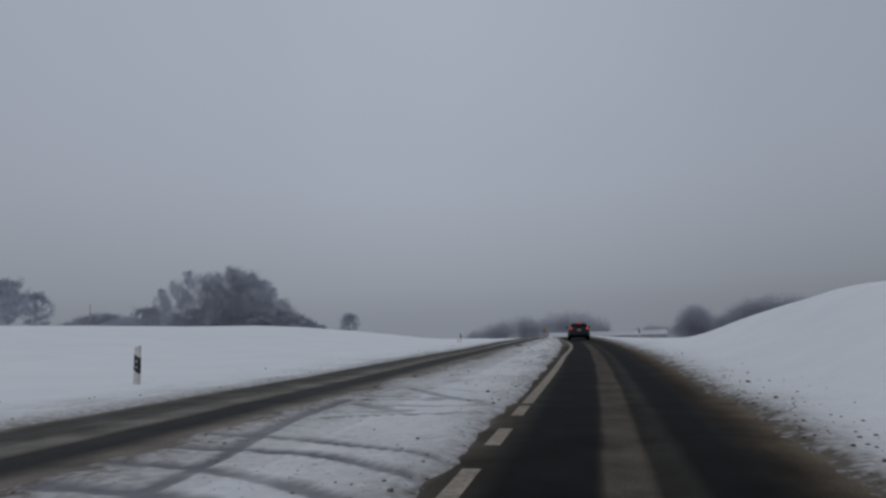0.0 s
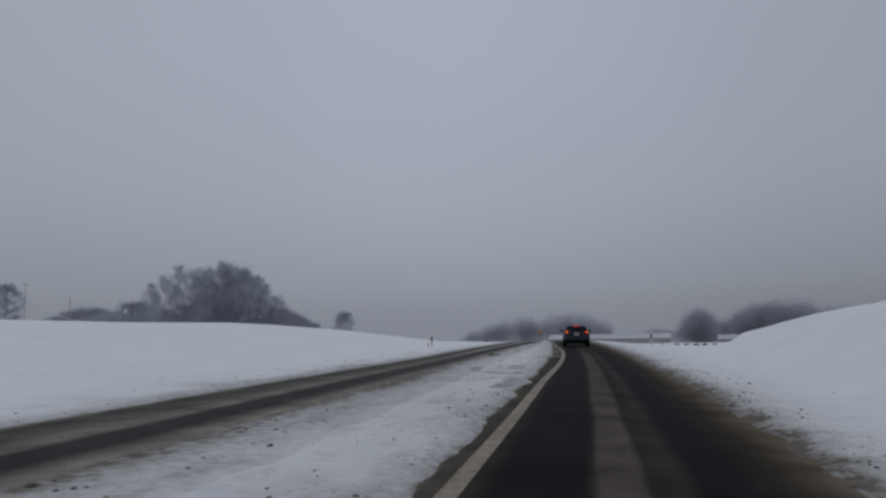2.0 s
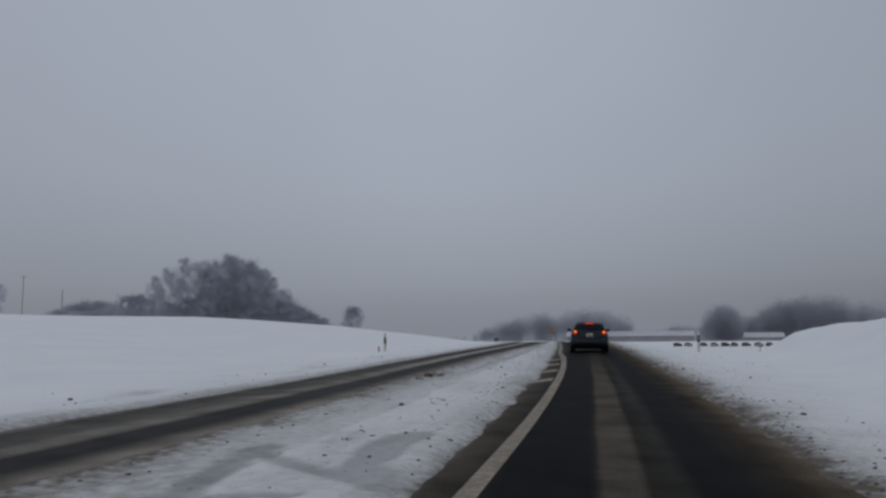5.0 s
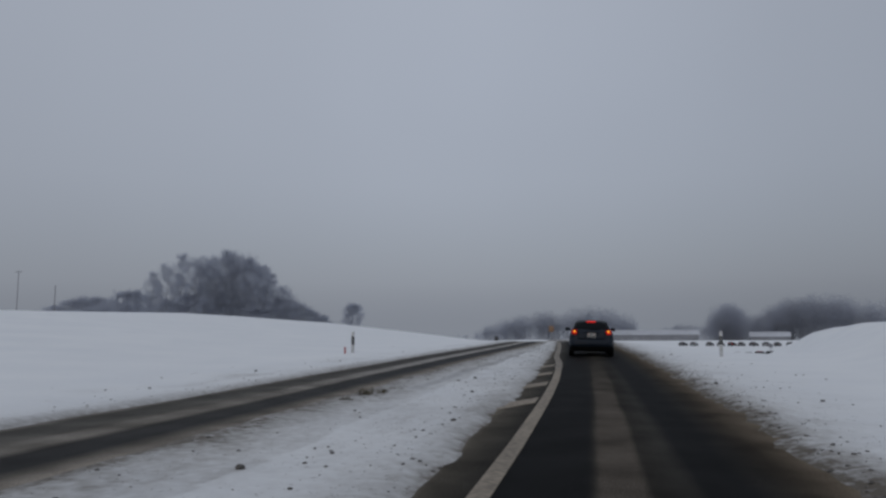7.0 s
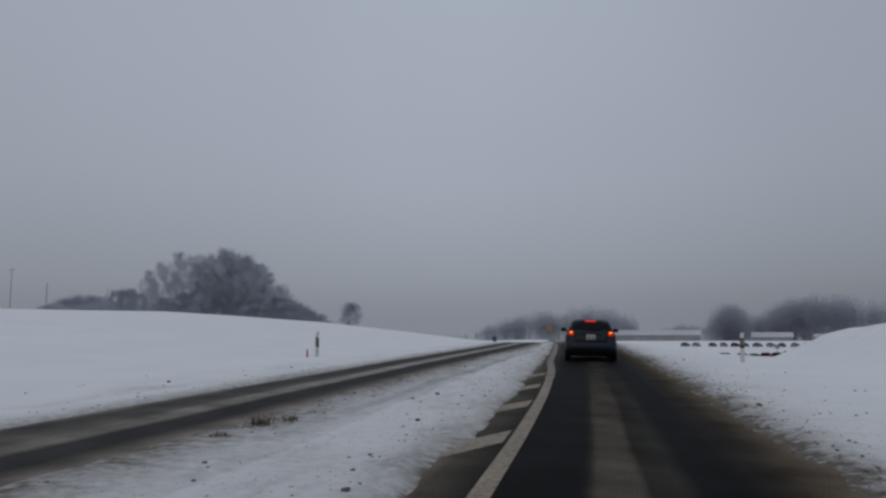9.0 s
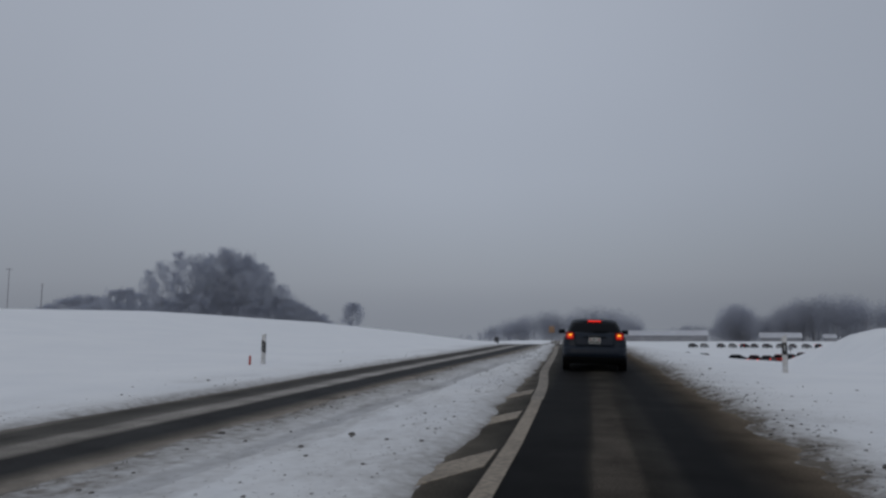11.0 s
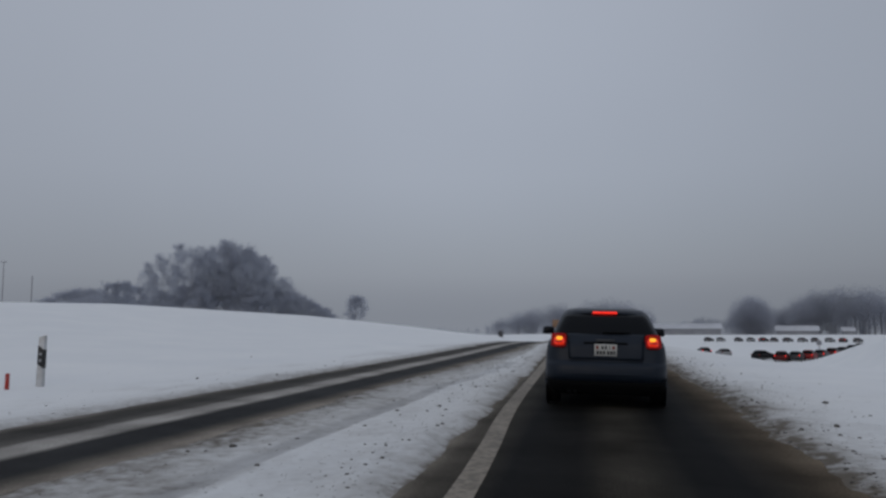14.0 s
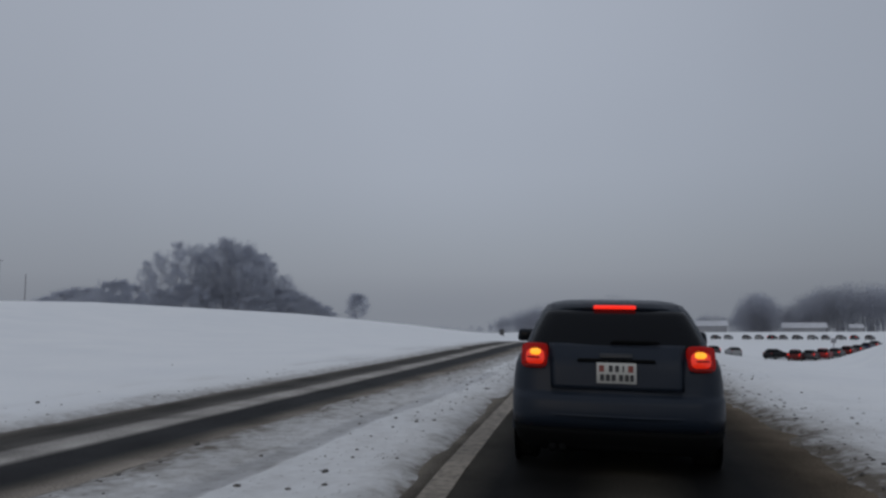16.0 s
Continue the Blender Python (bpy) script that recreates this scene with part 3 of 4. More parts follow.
small_v, small_f = [], []
ico = bmesh.new()
bmesh.ops.create_icosphere(ico, subdivisions=1, radius=1.0)
iv, jf = [v.co.copy() for v in ico.verts], [[v.index for v in f.verts] for f in ico.faces]
ico.free()
spots_us = []
for k in range(6500):
    s = rng.uniform(3, 74)
    side = rng.random()
    if side < 0.55:
        u = 1.95 + rng.expovariate(1 / 0.5)
    elif side < 0.78:
        u = -1.45 - rng.expovariate(1 / 0.5) - (0.4 if s > 38 else 0)
    elif side < 0.91:
        u = float(lane_u(s)) + 1.6 + rng.expovariate(1 / 0.5)
    else:
        u = float(lane_u(s)) - 1.6 - rng.expovariate(1 / 0.8)
    if u > 6 or u < -12 or (-5 < u < -1 and not (float(lane_u(s)) + 1.4 < u < -1.3)):
        continue
    spots_us.append((u, s))
spot_u, spot_s = np.array(spots_us).T
for x, y, z in zip(spot_u + axis_x(spot_s), spot_s, ground_many(spot_u, spot_s)):
    r = 0.006 + rng.random() ** 5 * 0.024
    base = len(small_v)
    q = Euler((rng.uniform(0, 6), rng.uniform(0, 6), 0)).to_matrix()
    for c in iv:
        p = q @ c
        small_v.append((x + p.x * r * rng.uniform(0.7, 1.4), y + p.y * r, z + p.z * r * 0.7))
    small_f += [[base + i for i in f] for f in jf]
tagged(new("slush_crumbs", mesh_from("slush_crumbs", small_v, small_f, M_CLOD, False)), "scattered brown crumbs of slush along the lane edges", "slush", kind="stuff")


def grass_tuft(u, s, n, size, seed):
    r = random.Random(seed)
    bm = bmesh.new()
    for k in range(n):
        a, lean, h = r.uniform(0, 6.28), r.uniform(0.4, 1.5), size * r.uniform(0.5, 1.2)
        b0 = Vector((r.gauss(0, size * 0.5), r.gauss(0, size * 0.5), -0.02))
        side = Vector((-math.sin(a), math.cos(a), 0)) * 0.008
        tip = b0 + Vector((math.cos(a) * lean * h, math.sin(a) * lean * h, h * 0.8))
        mid = b0.lerp(tip, 0.5) + Vector((0, 0, h * 0.2))
        v = [bm.verts.new(p) for p in (b0 - side, b0 + side, mid + side, mid - side)]
        t = bm.verts.new(tip)
        bm.faces.new(v)
        bm.faces.new((v[3], v[2], t))
    ob = part("grass_tuft", bm, M_GRASS)
    ob.matrix_basis = pose(*place_us(u, s))
    return tagged(ob, "flattened tuft of dead grass poking through snow", "grass tuft", "grass tufts of the island", "stuff")


for k, (u, s, n, size) in enumerate([(-4.11, 43.6, 50, 0.18), (-3.95, 44.1, 30, 0.12), (-4.2, 42.7, 24, 0.1), (-2.75, 33.7, 10, 0.06)]):
    grass_tuft(u, s, n, size, k)


# ---------------------------------------------------------------- delineator posts and markers
def tapered_box(w0, d0, w1, d1, z0, z1, lean=0.0):
    bm = bmesh.new()
    lo = [bm.verts.new((x * w0 / 2, y * d0 / 2, z0)) for x, y in ((-1, -1), (1, -1), (1, 1), (-1, 1))]
    hi = [bm.verts.new((x * w1 / 2, y * d1 / 2, z1 + lean * x * w1 / 2)) for x, y in ((-1, -1), (1, -1), (1, 1), (-1, 1))]
    bm.faces.new(lo[::-1])
    bm.faces.new(hi)
    for k in range(4):
        bm.faces.new((lo[k], lo[(k + 1) % 4], hi[(k + 1) % 4], hi[k]))
    return bm


def rounded(bm, r, seg=2):
    bmesh.ops.bevel(bm, geom=list(bm.edges), offset=r, segments=seg, affect="EDGES", profile=0.5)
    return bm


def sheared(bm, k):
    for v in bm.verts:
        v.co.z += k * v.co.x
    return bm


def delineator(u, s, turn, frame_mark=False, sink=0.05):
    root = empty("delineator_post")
    x, y, z = place_us(u, s)
    root.matrix_basis = pose(x, y, z - sink, 0, 1.0, turn)
    part("shaft", rounded(tapered_box(0.13, 0.09, 0.12, 0.08, -0.15, 0.98, lean=0.25), 0.012), M_POST, root)
    if frame_mark:
        band = part("black_band", rounded(tapered_box(0.13, 0.09, 0.127, 0.087, 0.46, 0.8), 0.012), M_BLACK, root, "black band")
        bm = rounded(tapered_box(0.036, 0.012, 0.036, 0.012, 0.57, 0.73), 0.004)
        bmesh.ops.translate(bm, verts=bm.verts, vec=(0, -0.046, 0))
        part("reflector", bm, M_REFLECT, band, "pale rectangular reflector")
    else:
        band = part("black_band", sheared(rounded(tapered_box(0.129, 0.09, 0.127, 0.088, 0.42, 0.78), 0.012), -0.7), M_BLACK, root, "slanted black band")
        for dz in (0.53, 0.65):
            bm = bmesh.new()
            bmesh.ops.create_cone(bm, cap_ends=True, segments=16, radius1=0.03, radius2=0.027, depth=0.012)
            bmesh.ops.rotate(bm, verts=bm.verts, cent=(0, 0, 0), matrix=Matrix.Rotation(radians(90), 3, "X"))
            bmesh.ops.translate(bm, verts=bm.verts, vec=(0, -0.049, dz))
            part("reflector", bm, M_REFLECT, band, "round glass reflector")
    return tagged(root, "white plastic roadside delineator post with black band in snow", "delineator post", "delineator posts along the road")


delineator(-9.88, 13.68, 4, sink=0.16)
delineator(-10.15, 60.35, 8)
delineator(5.09, 60.4, -6, frame_mark=True, sink=0.0)

peg = empty("marker_peg")
peg.matrix_basis = pose(*place_us(-10.3, 59.75))
bm = bmesh.new()
bmesh.ops.create_cone(bm, cap_ends=True, segments=14, radius1=0.037, radius2=0.034, depth=0.32)
bmesh.ops.translate(bm, verts=bm.verts, vec=(0, 0, 0.1))
shaft = part("shaft", bm, M_RED, peg)
bm = bmesh.new()
bmesh.ops.create_uvsphere(bm, u_segments=14, v_segments=7, radius=0.038)
for v in bm.verts:
    v.co.z = max(v.co.z, -0.005) * 0.6 + 0.26
part("cap", bm, M_RED, peg, "rounded red cap")
tagged(peg, "short red marker peg standing in the snow", "marker peg")


# ---------------------------------------------------------------- bare trees
def tube(verts, faces, p0, p1, r0, r1, n=5):
    d = (p1 - p0).normalized()
    side = d.orthogonal().normalized()
    other = d.cross(side)
    base = len(verts)
    for p, r in ((p0, r0), (p1, r1)):
        for k in range(n):
            a = 2 * math.pi * k / n
            verts.append(tuple(p + side * (math.cos(a) * r) + other * (math.sin(a) * r)))
    for k in range(n):
        faces.append((base + k, base + (k + 1) % n, base + n + (k + 1) % n, base + n + k))


def twig(verts, faces, p, d, length, width, r):
    side = d.cross(Vector((r.gauss(0, 1), r.gauss(0, 1), r.gauss(0, 1)))).normalized() * width
    base = len(verts)
    tip = p + d * length
    verts.extend([tuple(p - side), tuple(p + side), tuple(tip)])
    faces.append((base, base + 1, base + 2))


def bare_tree(height, radius, seed, low=0.2, limbs=26, twigs=6, twig_len=1.4, width=0.05, rise=0.7):
    """A leafless tree: a leader with limbs all the way up, forked twice, under a crown of fine twigs."""
    r = random.Random(seed)
    tv, tf, cv, cf = [], [], [], []
    spine = [Vector((0, 0, -0.6))]
    lean = Vector((r.gauss(0, 0.02), r.gauss(0, 0.02), 0))
    for k in range(1, 11):
        spine.append(Vector((lean.x * k * height / 10 + r.gauss(0, 0.012) * height, lean.y * k * height / 10 + r.gauss(0, 0.012) * height, height * 0.96 * k / 10)))
    thick = height * 0.017
    for k in range(10):
        tube(tv, tf, spine[k], spine[k + 1], thick * (1 - k / 10.5), thick * (1 - (k + 1) / 10.5), 6)

    def fork(p, d, length, rad, level):
        bend = (d + Vector((r.gauss(0, 0.16), r.gauss(0, 0.16), r.gauss(0.1, 0.12)))).normalized()
        m = p + d * length * 0.5
        q = m + bend * length * 0.5
        side = tv if level == 0 else cv
        face = tf if level == 0 else cf
        tube(side, face, p, m, rad, rad * 0.75, 5 if level == 0 else 3)
        tube(side, face, m, q, rad * 0.75, rad * 0.4, 5 if level == 0 else 3)
        for _ in range(twigs if level else 2):
            td = (bend + Vector((r.gauss(0, 0.6), r.gauss(0, 0.6), r.gauss(0.2, 0.5)))).normalized()
            off = Vector((r.gauss(0, 1), r.gauss(0, 1), r.gauss(0, 1))) * (0.3 * twig_len)
            twig(cv, cf, p.lerp(q, r.uniform(0.35, 1.0)) + off * min(1, level), td, twig_len * r.uniform(0.5, 1.3), width * r.uniform(0.6, 1.4), r)
        if level < 2:
            for _ in range(5 if level == 0 else 4):
                nd = (bend * 0.8 + Vector((r.gauss(0, 0.55), r.gauss(0, 0.55), r.gauss(0.12, 0.4)))).normalized()
                fork(p.lerp(q, r.uniform(0.4, 1.0)), nd, length * r.uniform(0.38, 0.6), rad * 0.5, level + 1)

    for k in range(limbs):
        f = low + (0.97 - low) * (k + r.random()) / limbs
        g = (f - low) / (1 - low)
        reach = radius * (math.sin(math.pi * min(1.0, g * 0.82 + 0.16)) ** 0.75) * r.uniform(0.7, 1.12)
        a = k * 2.4 + r.uniform(-0.5, 0.5)
        at = min(f * 10, 9.99)
        p = spine[int(at)].lerp(spine[int(at) + 1], at - int(at))
        up = rise * (0.5 + g)
        d = Vector((math.cos(a), math.sin(a), up)).normalized()
        fork(p, d, reach * 0.8, thick * 0.17 * (1.1 - g), 0)
    top = max(v[2] for v in cv)
    k = height / top
    root = empty("tree")
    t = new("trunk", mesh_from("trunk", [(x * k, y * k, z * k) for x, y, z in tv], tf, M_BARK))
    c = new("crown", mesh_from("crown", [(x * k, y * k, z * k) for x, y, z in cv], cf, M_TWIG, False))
    t.parent = c.parent = root
    return root


def top_out(src, x, y, top, wide=1.0, turn=0.0):
    """Sets a tree model, or a copy of it once it stands, at a place, grown so that its tip comes to a height."""
    g = ground_z(x, y)
    k = (top - g) * 1.03 / src["grown"]
    ob = copy_thing(src, pose(x, y, g, 0, 0, turn)) if src.name in used else src
    if ob is src:
        used.add(src.name)
        src.matrix_basis = pose(x, y, g, 0, 0, turn)
    ob.scale = (k * wide, k * wide, k)
    return ob


def tree_model(label, group, height, *args, **kw):
    ob = tagged(bare_tree(height, *args, **kw), label, "tree", group)
    ob["grown"] = float(height)
    return ob


used = set()
GROVE = "trees of the grove on the rise"
LEFT = "bare trees at the field's far edge"
tall_a = tree_model("tall leafless haze-paled tree of a misty grove", GROVE, 30, 7.5, 3, low=0.22, limbs=34, twigs=14, twig_len=1.6, width=0.017)
tall_b = tree_model("broad leafless haze-paled tree of a misty grove", GROVE, 30, 9.5, 8, low=0.25, limbs=36, twigs=14, twig_len=1.7, width=0.017)
tall_c = tree_model("slender leafless haze-paled tree of a misty grove", GROVE, 30, 5.5, 15, low=0.2, limbs=34, twigs=14, twig_len=1.5, width=0.016)
shrub = tree_model("low bare haze-paled thicket tree at a grove edge", GROVE, 12, 5.0, 21, low=0.06, limbs=28, twigs=11, twig_len=1.0, width=0.016, rise=0.9)
# the grove: model, place, height of the tip
tall_trees = [
    (tall_c, -222.9, 342.9, 29.9), (tall_b, -208.4, 335.0, 33.8), (tall_c, -213.3, 353.7, 40.3), (tall_b, -198.3, 344.7, 38.5), (tall_a, -203.5, 365.3, 40.9), (tall_c, -188.0, 355.0, 41.5), (tall_b, -179.6, 354.3, 41.0), (tall_a, -182.0, 370.3, 39.4), (tall_b, -170.9, 361.6, 33.1), (tall_c, -169.8, 371.3, 29.9), (tall_b, -161.1, 364.6, 21.4), (tall_c, -201.0, 350.0, 34.0), (tall_b, -193.0, 350.0, 36.0), (tall_b, -190.5, 372.0, 37.0), (tall_c, -175.0, 366.0, 34.0), (tall_b, -196.0, 356.0, 32.0), (tall_a, -186.0, 362.0, 36.5), (tall_c, -178.0, 376.0, 35.0), (tall_b, -166.0, 377.0, 24.0), (tall_c, -218.0, 360.0, 30.0), (tall_a, -227.0, 352.0, 26.0), (tall_b, -172.0, 348.0, 29.0), (tall_a, -184.0, 352.0, 41.0), (tall_c, -176.5, 358.0, 37.5),
]
thicket = [
    (-159.3, 372.3, 17.5), (-151.6, 369.4, 14.4), (-149.6, 377.0, 10.4), (-142.9, 373.4, 7.2), (-140.0, 378.7, 4.6), (-156.0, 360.0, 15.0), (-165.0, 356.0, 18.0), (-174.0, 352.0, 18.5), (-184.0, 348.0, 17.5), (-193.0, 342.0, 15.5), (-203.0, 336.0, 14.5), (-222.0, 328.0, 12.5), (-190.0, 338.0, 18.0), (-207.0, 331.0, 17.0), (-168.0, 350.0, 14.0), (-163.0, 365.0, 18.0), (-155.0, 367.0, 15.5), (-147.5, 372.0, 11.5), (-144.0, 378.0, 8.5), (-160.0, 369.0, 17.0), (-213.0, 340.0, 16.0), (-218.0, 335.0, 13.5), (-198.0, 345.0, 20.0), (-205.0, 346.0, 20.0), (-180.0, 354.0, 20.0), (-188.0, 348.0, 20.0),
]
grove = tall_trees + [(shrub, x, y, top) for x, y, top in thicket]
for k, (src, x, y, top) in enumerate(grove):
    top_out(src, x, y, top, 1.15 if src is shrub else 0.85, 67.0 * k)
edge_tree = tree_model("leafless haze-paled field-edge tree above snow", LEFT, 13, 4.6, 41, low=0.3, limbs=34, twigs=18, twig_len=0.85, width=0.018, rise=0.6)
for k, (x, y, top, wide) in enumerate([(-152.5, 173.6, 17.5, 1.0), (-146.7, 157.3, 20.0, 1.0), (-153.7, 161.3, 18.0, 1.0), (-190.5, 285.6, 18.3, 0.8), (-193.5, 283.0, 17.6, 0.8), (-205.1, 312.3, 17.8, 1.0)]):
    top_out(edge_tree, x, y, top, wide, 80.0 * k)
for k, (x, y, top) in enumerate([(-216.1, 303.2, 15.1), (-220.1, 299.6, 13.3), (-226.6, 300.5, 11.9), (-227.7, 292.6, 10.7), (-270.2, 343.5, 18.0), (-267.0, 346.0, 19.6), (-263.0, 349.0, 20.0), (-260.0, 352.0, 19.2), (-255.0, 355.5, 15.0), (-276.0, 338.0, 15.0), (-208.0, 308.0, 13.5), (-234.0, 290.0, 9.5), (-212.0, 297.0, 13.0)]):
    tagged(top_out(shrub, x, y, top, 1.4, 55.0 * k), "low bare haze-paled thicket along a field edge", "tree", LEFT)
lone = tree_model("small round leafless tree alone on a snowy crest", "lone tree", 13, 4.2, 83, low=0.36, limbs=42, twigs=12, twig_len=1.0, width=0.014, rise=1.1)
top_out(lone, -126.5, 374.9, 14.0, 1.25, 200)
# a dark bush where the oncoming lane goes out of sight
bush = tree_model("small dark bare bush beside the road's crest", "bush beside the lane", 3, 1.5, 61, low=0.05, limbs=26, twigs=8, twig_len=0.5, width=0.03, rise=0.9)
for ob in bush.children:
    ob.data.materials[0] = M_BUSH
top_out(bush, -24.5, 202.0, -1.3, 1.0, 0)


# ---------------------------------------------------------------- far woods
def far_wood(name, along, depth, count, low, high, seed, label):
    """A far wood: many bare crowns of twigs over trunks, one mass that nobody could count."""
    r = random.Random(seed)
    verts, faces = [], []
    for k in range(count):
        t = r.random()
        seg = t * (len(along) - 1)
        i = min(int(seg), len(along) - 2)
        f = seg - i
        x = along[i][0] * (1 - f) + along[i + 1][0] * f + r.uniform(-4, 4)
        y = along[i][1] * (1 - f) + along[i + 1][1] * f + r.uniform(0, depth)
        scale = along[i][2] * (1 - f) + along[i + 1][2] * f
        h = scale * r.uniform(low, high)
        base = Vector((x, y, ground_z(x, y) - 0.5))
        tube(verts, faces, base, base + Vector((0, 0, h * 0.8)), h * 0.012, 0.05, 4)
        c = base + Vector((0, 0, h * 0.53))
        rad = Vector((h * 0.24, h * 0.24, h * 0.47))
        for _ in range(800):
            d = Vector((r.gauss(0, 1), r.gauss(0, 1), r.gauss(0, 1))).normalized()
            p = c + Vector((d.x * rad.x, d.y * rad.y, d.z * rad.z)) * (r.random() ** 0.6)
            twig(verts, faces, p, (d + Vector((0, 0, 0.6))).normalized(), h * 0.02, h * 0.0072, r)
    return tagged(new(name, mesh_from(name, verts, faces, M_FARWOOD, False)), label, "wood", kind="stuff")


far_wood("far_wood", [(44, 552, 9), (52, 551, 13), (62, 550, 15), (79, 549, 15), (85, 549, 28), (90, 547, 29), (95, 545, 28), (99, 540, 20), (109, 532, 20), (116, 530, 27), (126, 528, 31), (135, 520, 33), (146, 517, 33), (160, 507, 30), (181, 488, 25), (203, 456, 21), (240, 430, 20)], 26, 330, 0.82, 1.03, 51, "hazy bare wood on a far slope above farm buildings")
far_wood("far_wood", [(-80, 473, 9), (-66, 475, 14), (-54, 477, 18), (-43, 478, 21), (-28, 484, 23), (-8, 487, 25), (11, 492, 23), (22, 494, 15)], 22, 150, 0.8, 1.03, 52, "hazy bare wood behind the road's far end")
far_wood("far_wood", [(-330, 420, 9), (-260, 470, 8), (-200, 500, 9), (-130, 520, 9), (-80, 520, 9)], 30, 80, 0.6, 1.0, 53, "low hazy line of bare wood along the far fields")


# ---------------------------------------------------------------- power poles
def power_pole(x, y, h, arm):
    root = empty("power_pole")
    h = h - ground_z(x, y) + 0.6
    root.matrix_basis = pose(x, y, ground_z(x, y) - 0.6, 0, 0, 25)
    bm = bmesh.new()
    bmesh.ops.create_cone(bm, cap_ends=True, segments=10, radius1=0.2, radius2=0.13, depth=h)
    bmesh.ops.translate(bm, verts=bm.verts, vec=(0, 0, h / 2))
    part("pole", bm, M_POLE, root)
    if arm:
        b = rounded(tapered_box(2.4, 0.16, 2.4, 0.16, h - 0.7, h - 0.5), 0.02, 1)
        arm_ob = part("crossarm", b, M_POLE, root)
        for k in (-1.05, 0.0, 1.05):
            b = bmesh.new()
            bmesh.ops.create_cone(b, cap_ends=True, segments=8, radius1=0.09, radius2=0.05, depth=0.35)
            bmesh.ops.translate(b, verts=b.verts, vec=(k, 0, h - 0.34))
            part("insulator", b, M_POLE, arm_ob)
    return tagged(root, "weathered wooden power pole behind a snowy crest", "power pole", "power poles over the field")


power_pole(-240.6, 277.0, 25.8, True)
power_pole(-177.4, 228.0, 15.6, False)


# ---------------------------------------------------------------- far buildings
def gable_building(name, x, y, length, depth, wall_h, roof_h, turn, label):
    root = empty(name)
    root.matrix_basis = pose(x, y, ground_z(x, y) - 0.3, 0, 0, turn)
    part("wall", tapered_box(length, depth, length, depth, 0, wall_h), M_SHED, root, smooth_shade=False)
    bm = bmesh.new()
    L, D = length / 2 + 0.8, depth / 2 + 0.9
    pts = [(-D, wall_h - 0.15), (-D, wall_h + 0.15), (0, wall_h + roof_h), (D, wall_h + 0.15), (D, wall_h - 0.15)]
    a = [bm.verts.new((-L, p, z)) for p, z in pts]
    b = [bm.verts.new((L, p, z)) for p, z in pts]
    bm.faces.new(a[::-1])
    bm.faces.new(b)
    for k in range(5):
        bm.faces.new((a[k], a[(k + 1) % 5], b[(k + 1) % 5], b[k]))
    part("roof", bm, M_ROOFSNOW, root, "thick snow on a low gabled roof", smooth_shade=False)
    return tagged(root, label, "farm building", "far farm buildings")


gable_building("farm_building", 19.0, 445.0, 70, 14, 3.9, 2.6, -3, "long low grey hall with a snow-covered roof")
gable_building("farm_building", 96.5, 465.0, 20, 12, 3.2, 2.6, -10, "low grey barn with a snow-covered roof under trees")
gable_building("farm_building", 121.5, 464.0, 5, 6, 2.9, 1.9, -8, "small house with a snowy gable beside a barn")


# ---------------------------------------------------------------- cars
def car_paint(name, base, metal=0.5):
    m = material(name, base, 0.35, metal, coat=0.12, spec=0.12)
    nt, b = m.node_tree, bsdf(m)
    n = noise_tex(nt, 3.0, 5)
    f = noise_tex(nt, 40.0, 4)
    grime = mix(nt, ramp(nt, n, [(0.35, 0.0), (0.75, 0.55)]), base, tuple(c * 0.8 + 0.01 for c in base))
    nt.links.new(grime, b.inputs["Base Color"])
    nt.links.new(ramp(nt, f, [(0.3, 0.3), (0.7, 0.5)]), b.inputs["Roughness"])
    b.inputs["Coat Roughness"].default_value = 0.2
    return m


M_PAINT = car_paint("dark_blue_grey_paint", (0.0115, 0.0175, 0.0285), 0.0)
M_TINT = material("tinted_glass", (0.004, 0.005, 0.007), 0.15, spec=0.12)
M_TYRE = material("tyre_rubber", (0.01, 0.01, 0.01), 0.9, spec=0.1)
M_RIM = material("alloy_rim", (0.3, 0.31, 0.32), 0.4, 0.9)
M_TRIM = material("black_trim", (0.0045, 0.005, 0.0055), 0.8, spec=0.06)
M_CHROME = material("dulled_chrome", (0.03, 0.033, 0.037), 0.5, 0.4)
M_LAMP = material("red_tail_lens", (0.25, 0.006, 0.004), 0.15, spec=0.1, emit=(1.0, 0.012, 0.006), power=0.06)
M_GLOW = material("lit_tail_bulb", (0.6, 0.05, 0.02), 0.2, emit=(1.0, 0.02, 0.006), power=0.4)
M_HOT = material("lit_brake_bulb", (0.3, 0.08, 0.01), 0.2, emit=(1.0, 0.42, 0.025), power=1.2)
M_BRAKE = material("lit_brake_bar", (0.2, 0.01, 0.005), 0.2, emit=(1.0, 0.022, 0.01), power=0.95)
M_DULL = material("dirty_red_reflector", (0.03, 0.006, 0.005), 0.6, spec=0.1)
M_DIM = material("unlit_tail_lens", (0.2, 0.012, 0.01), 0.3, spec=0.1)
M_PLATE = material("white_plate", (0.46, 0.47, 0.45), 0.6)
M_SEAM = material("shut_line", (0.0075, 0.0105, 0.016), 0.6, spec=0.1)
M_INK = material("plate_ink", (0.035, 0.036, 0.04), 0.6)
M_SHIELD = material("plate_red_shield", (0.22, 0.06, 0.05), 0.6)


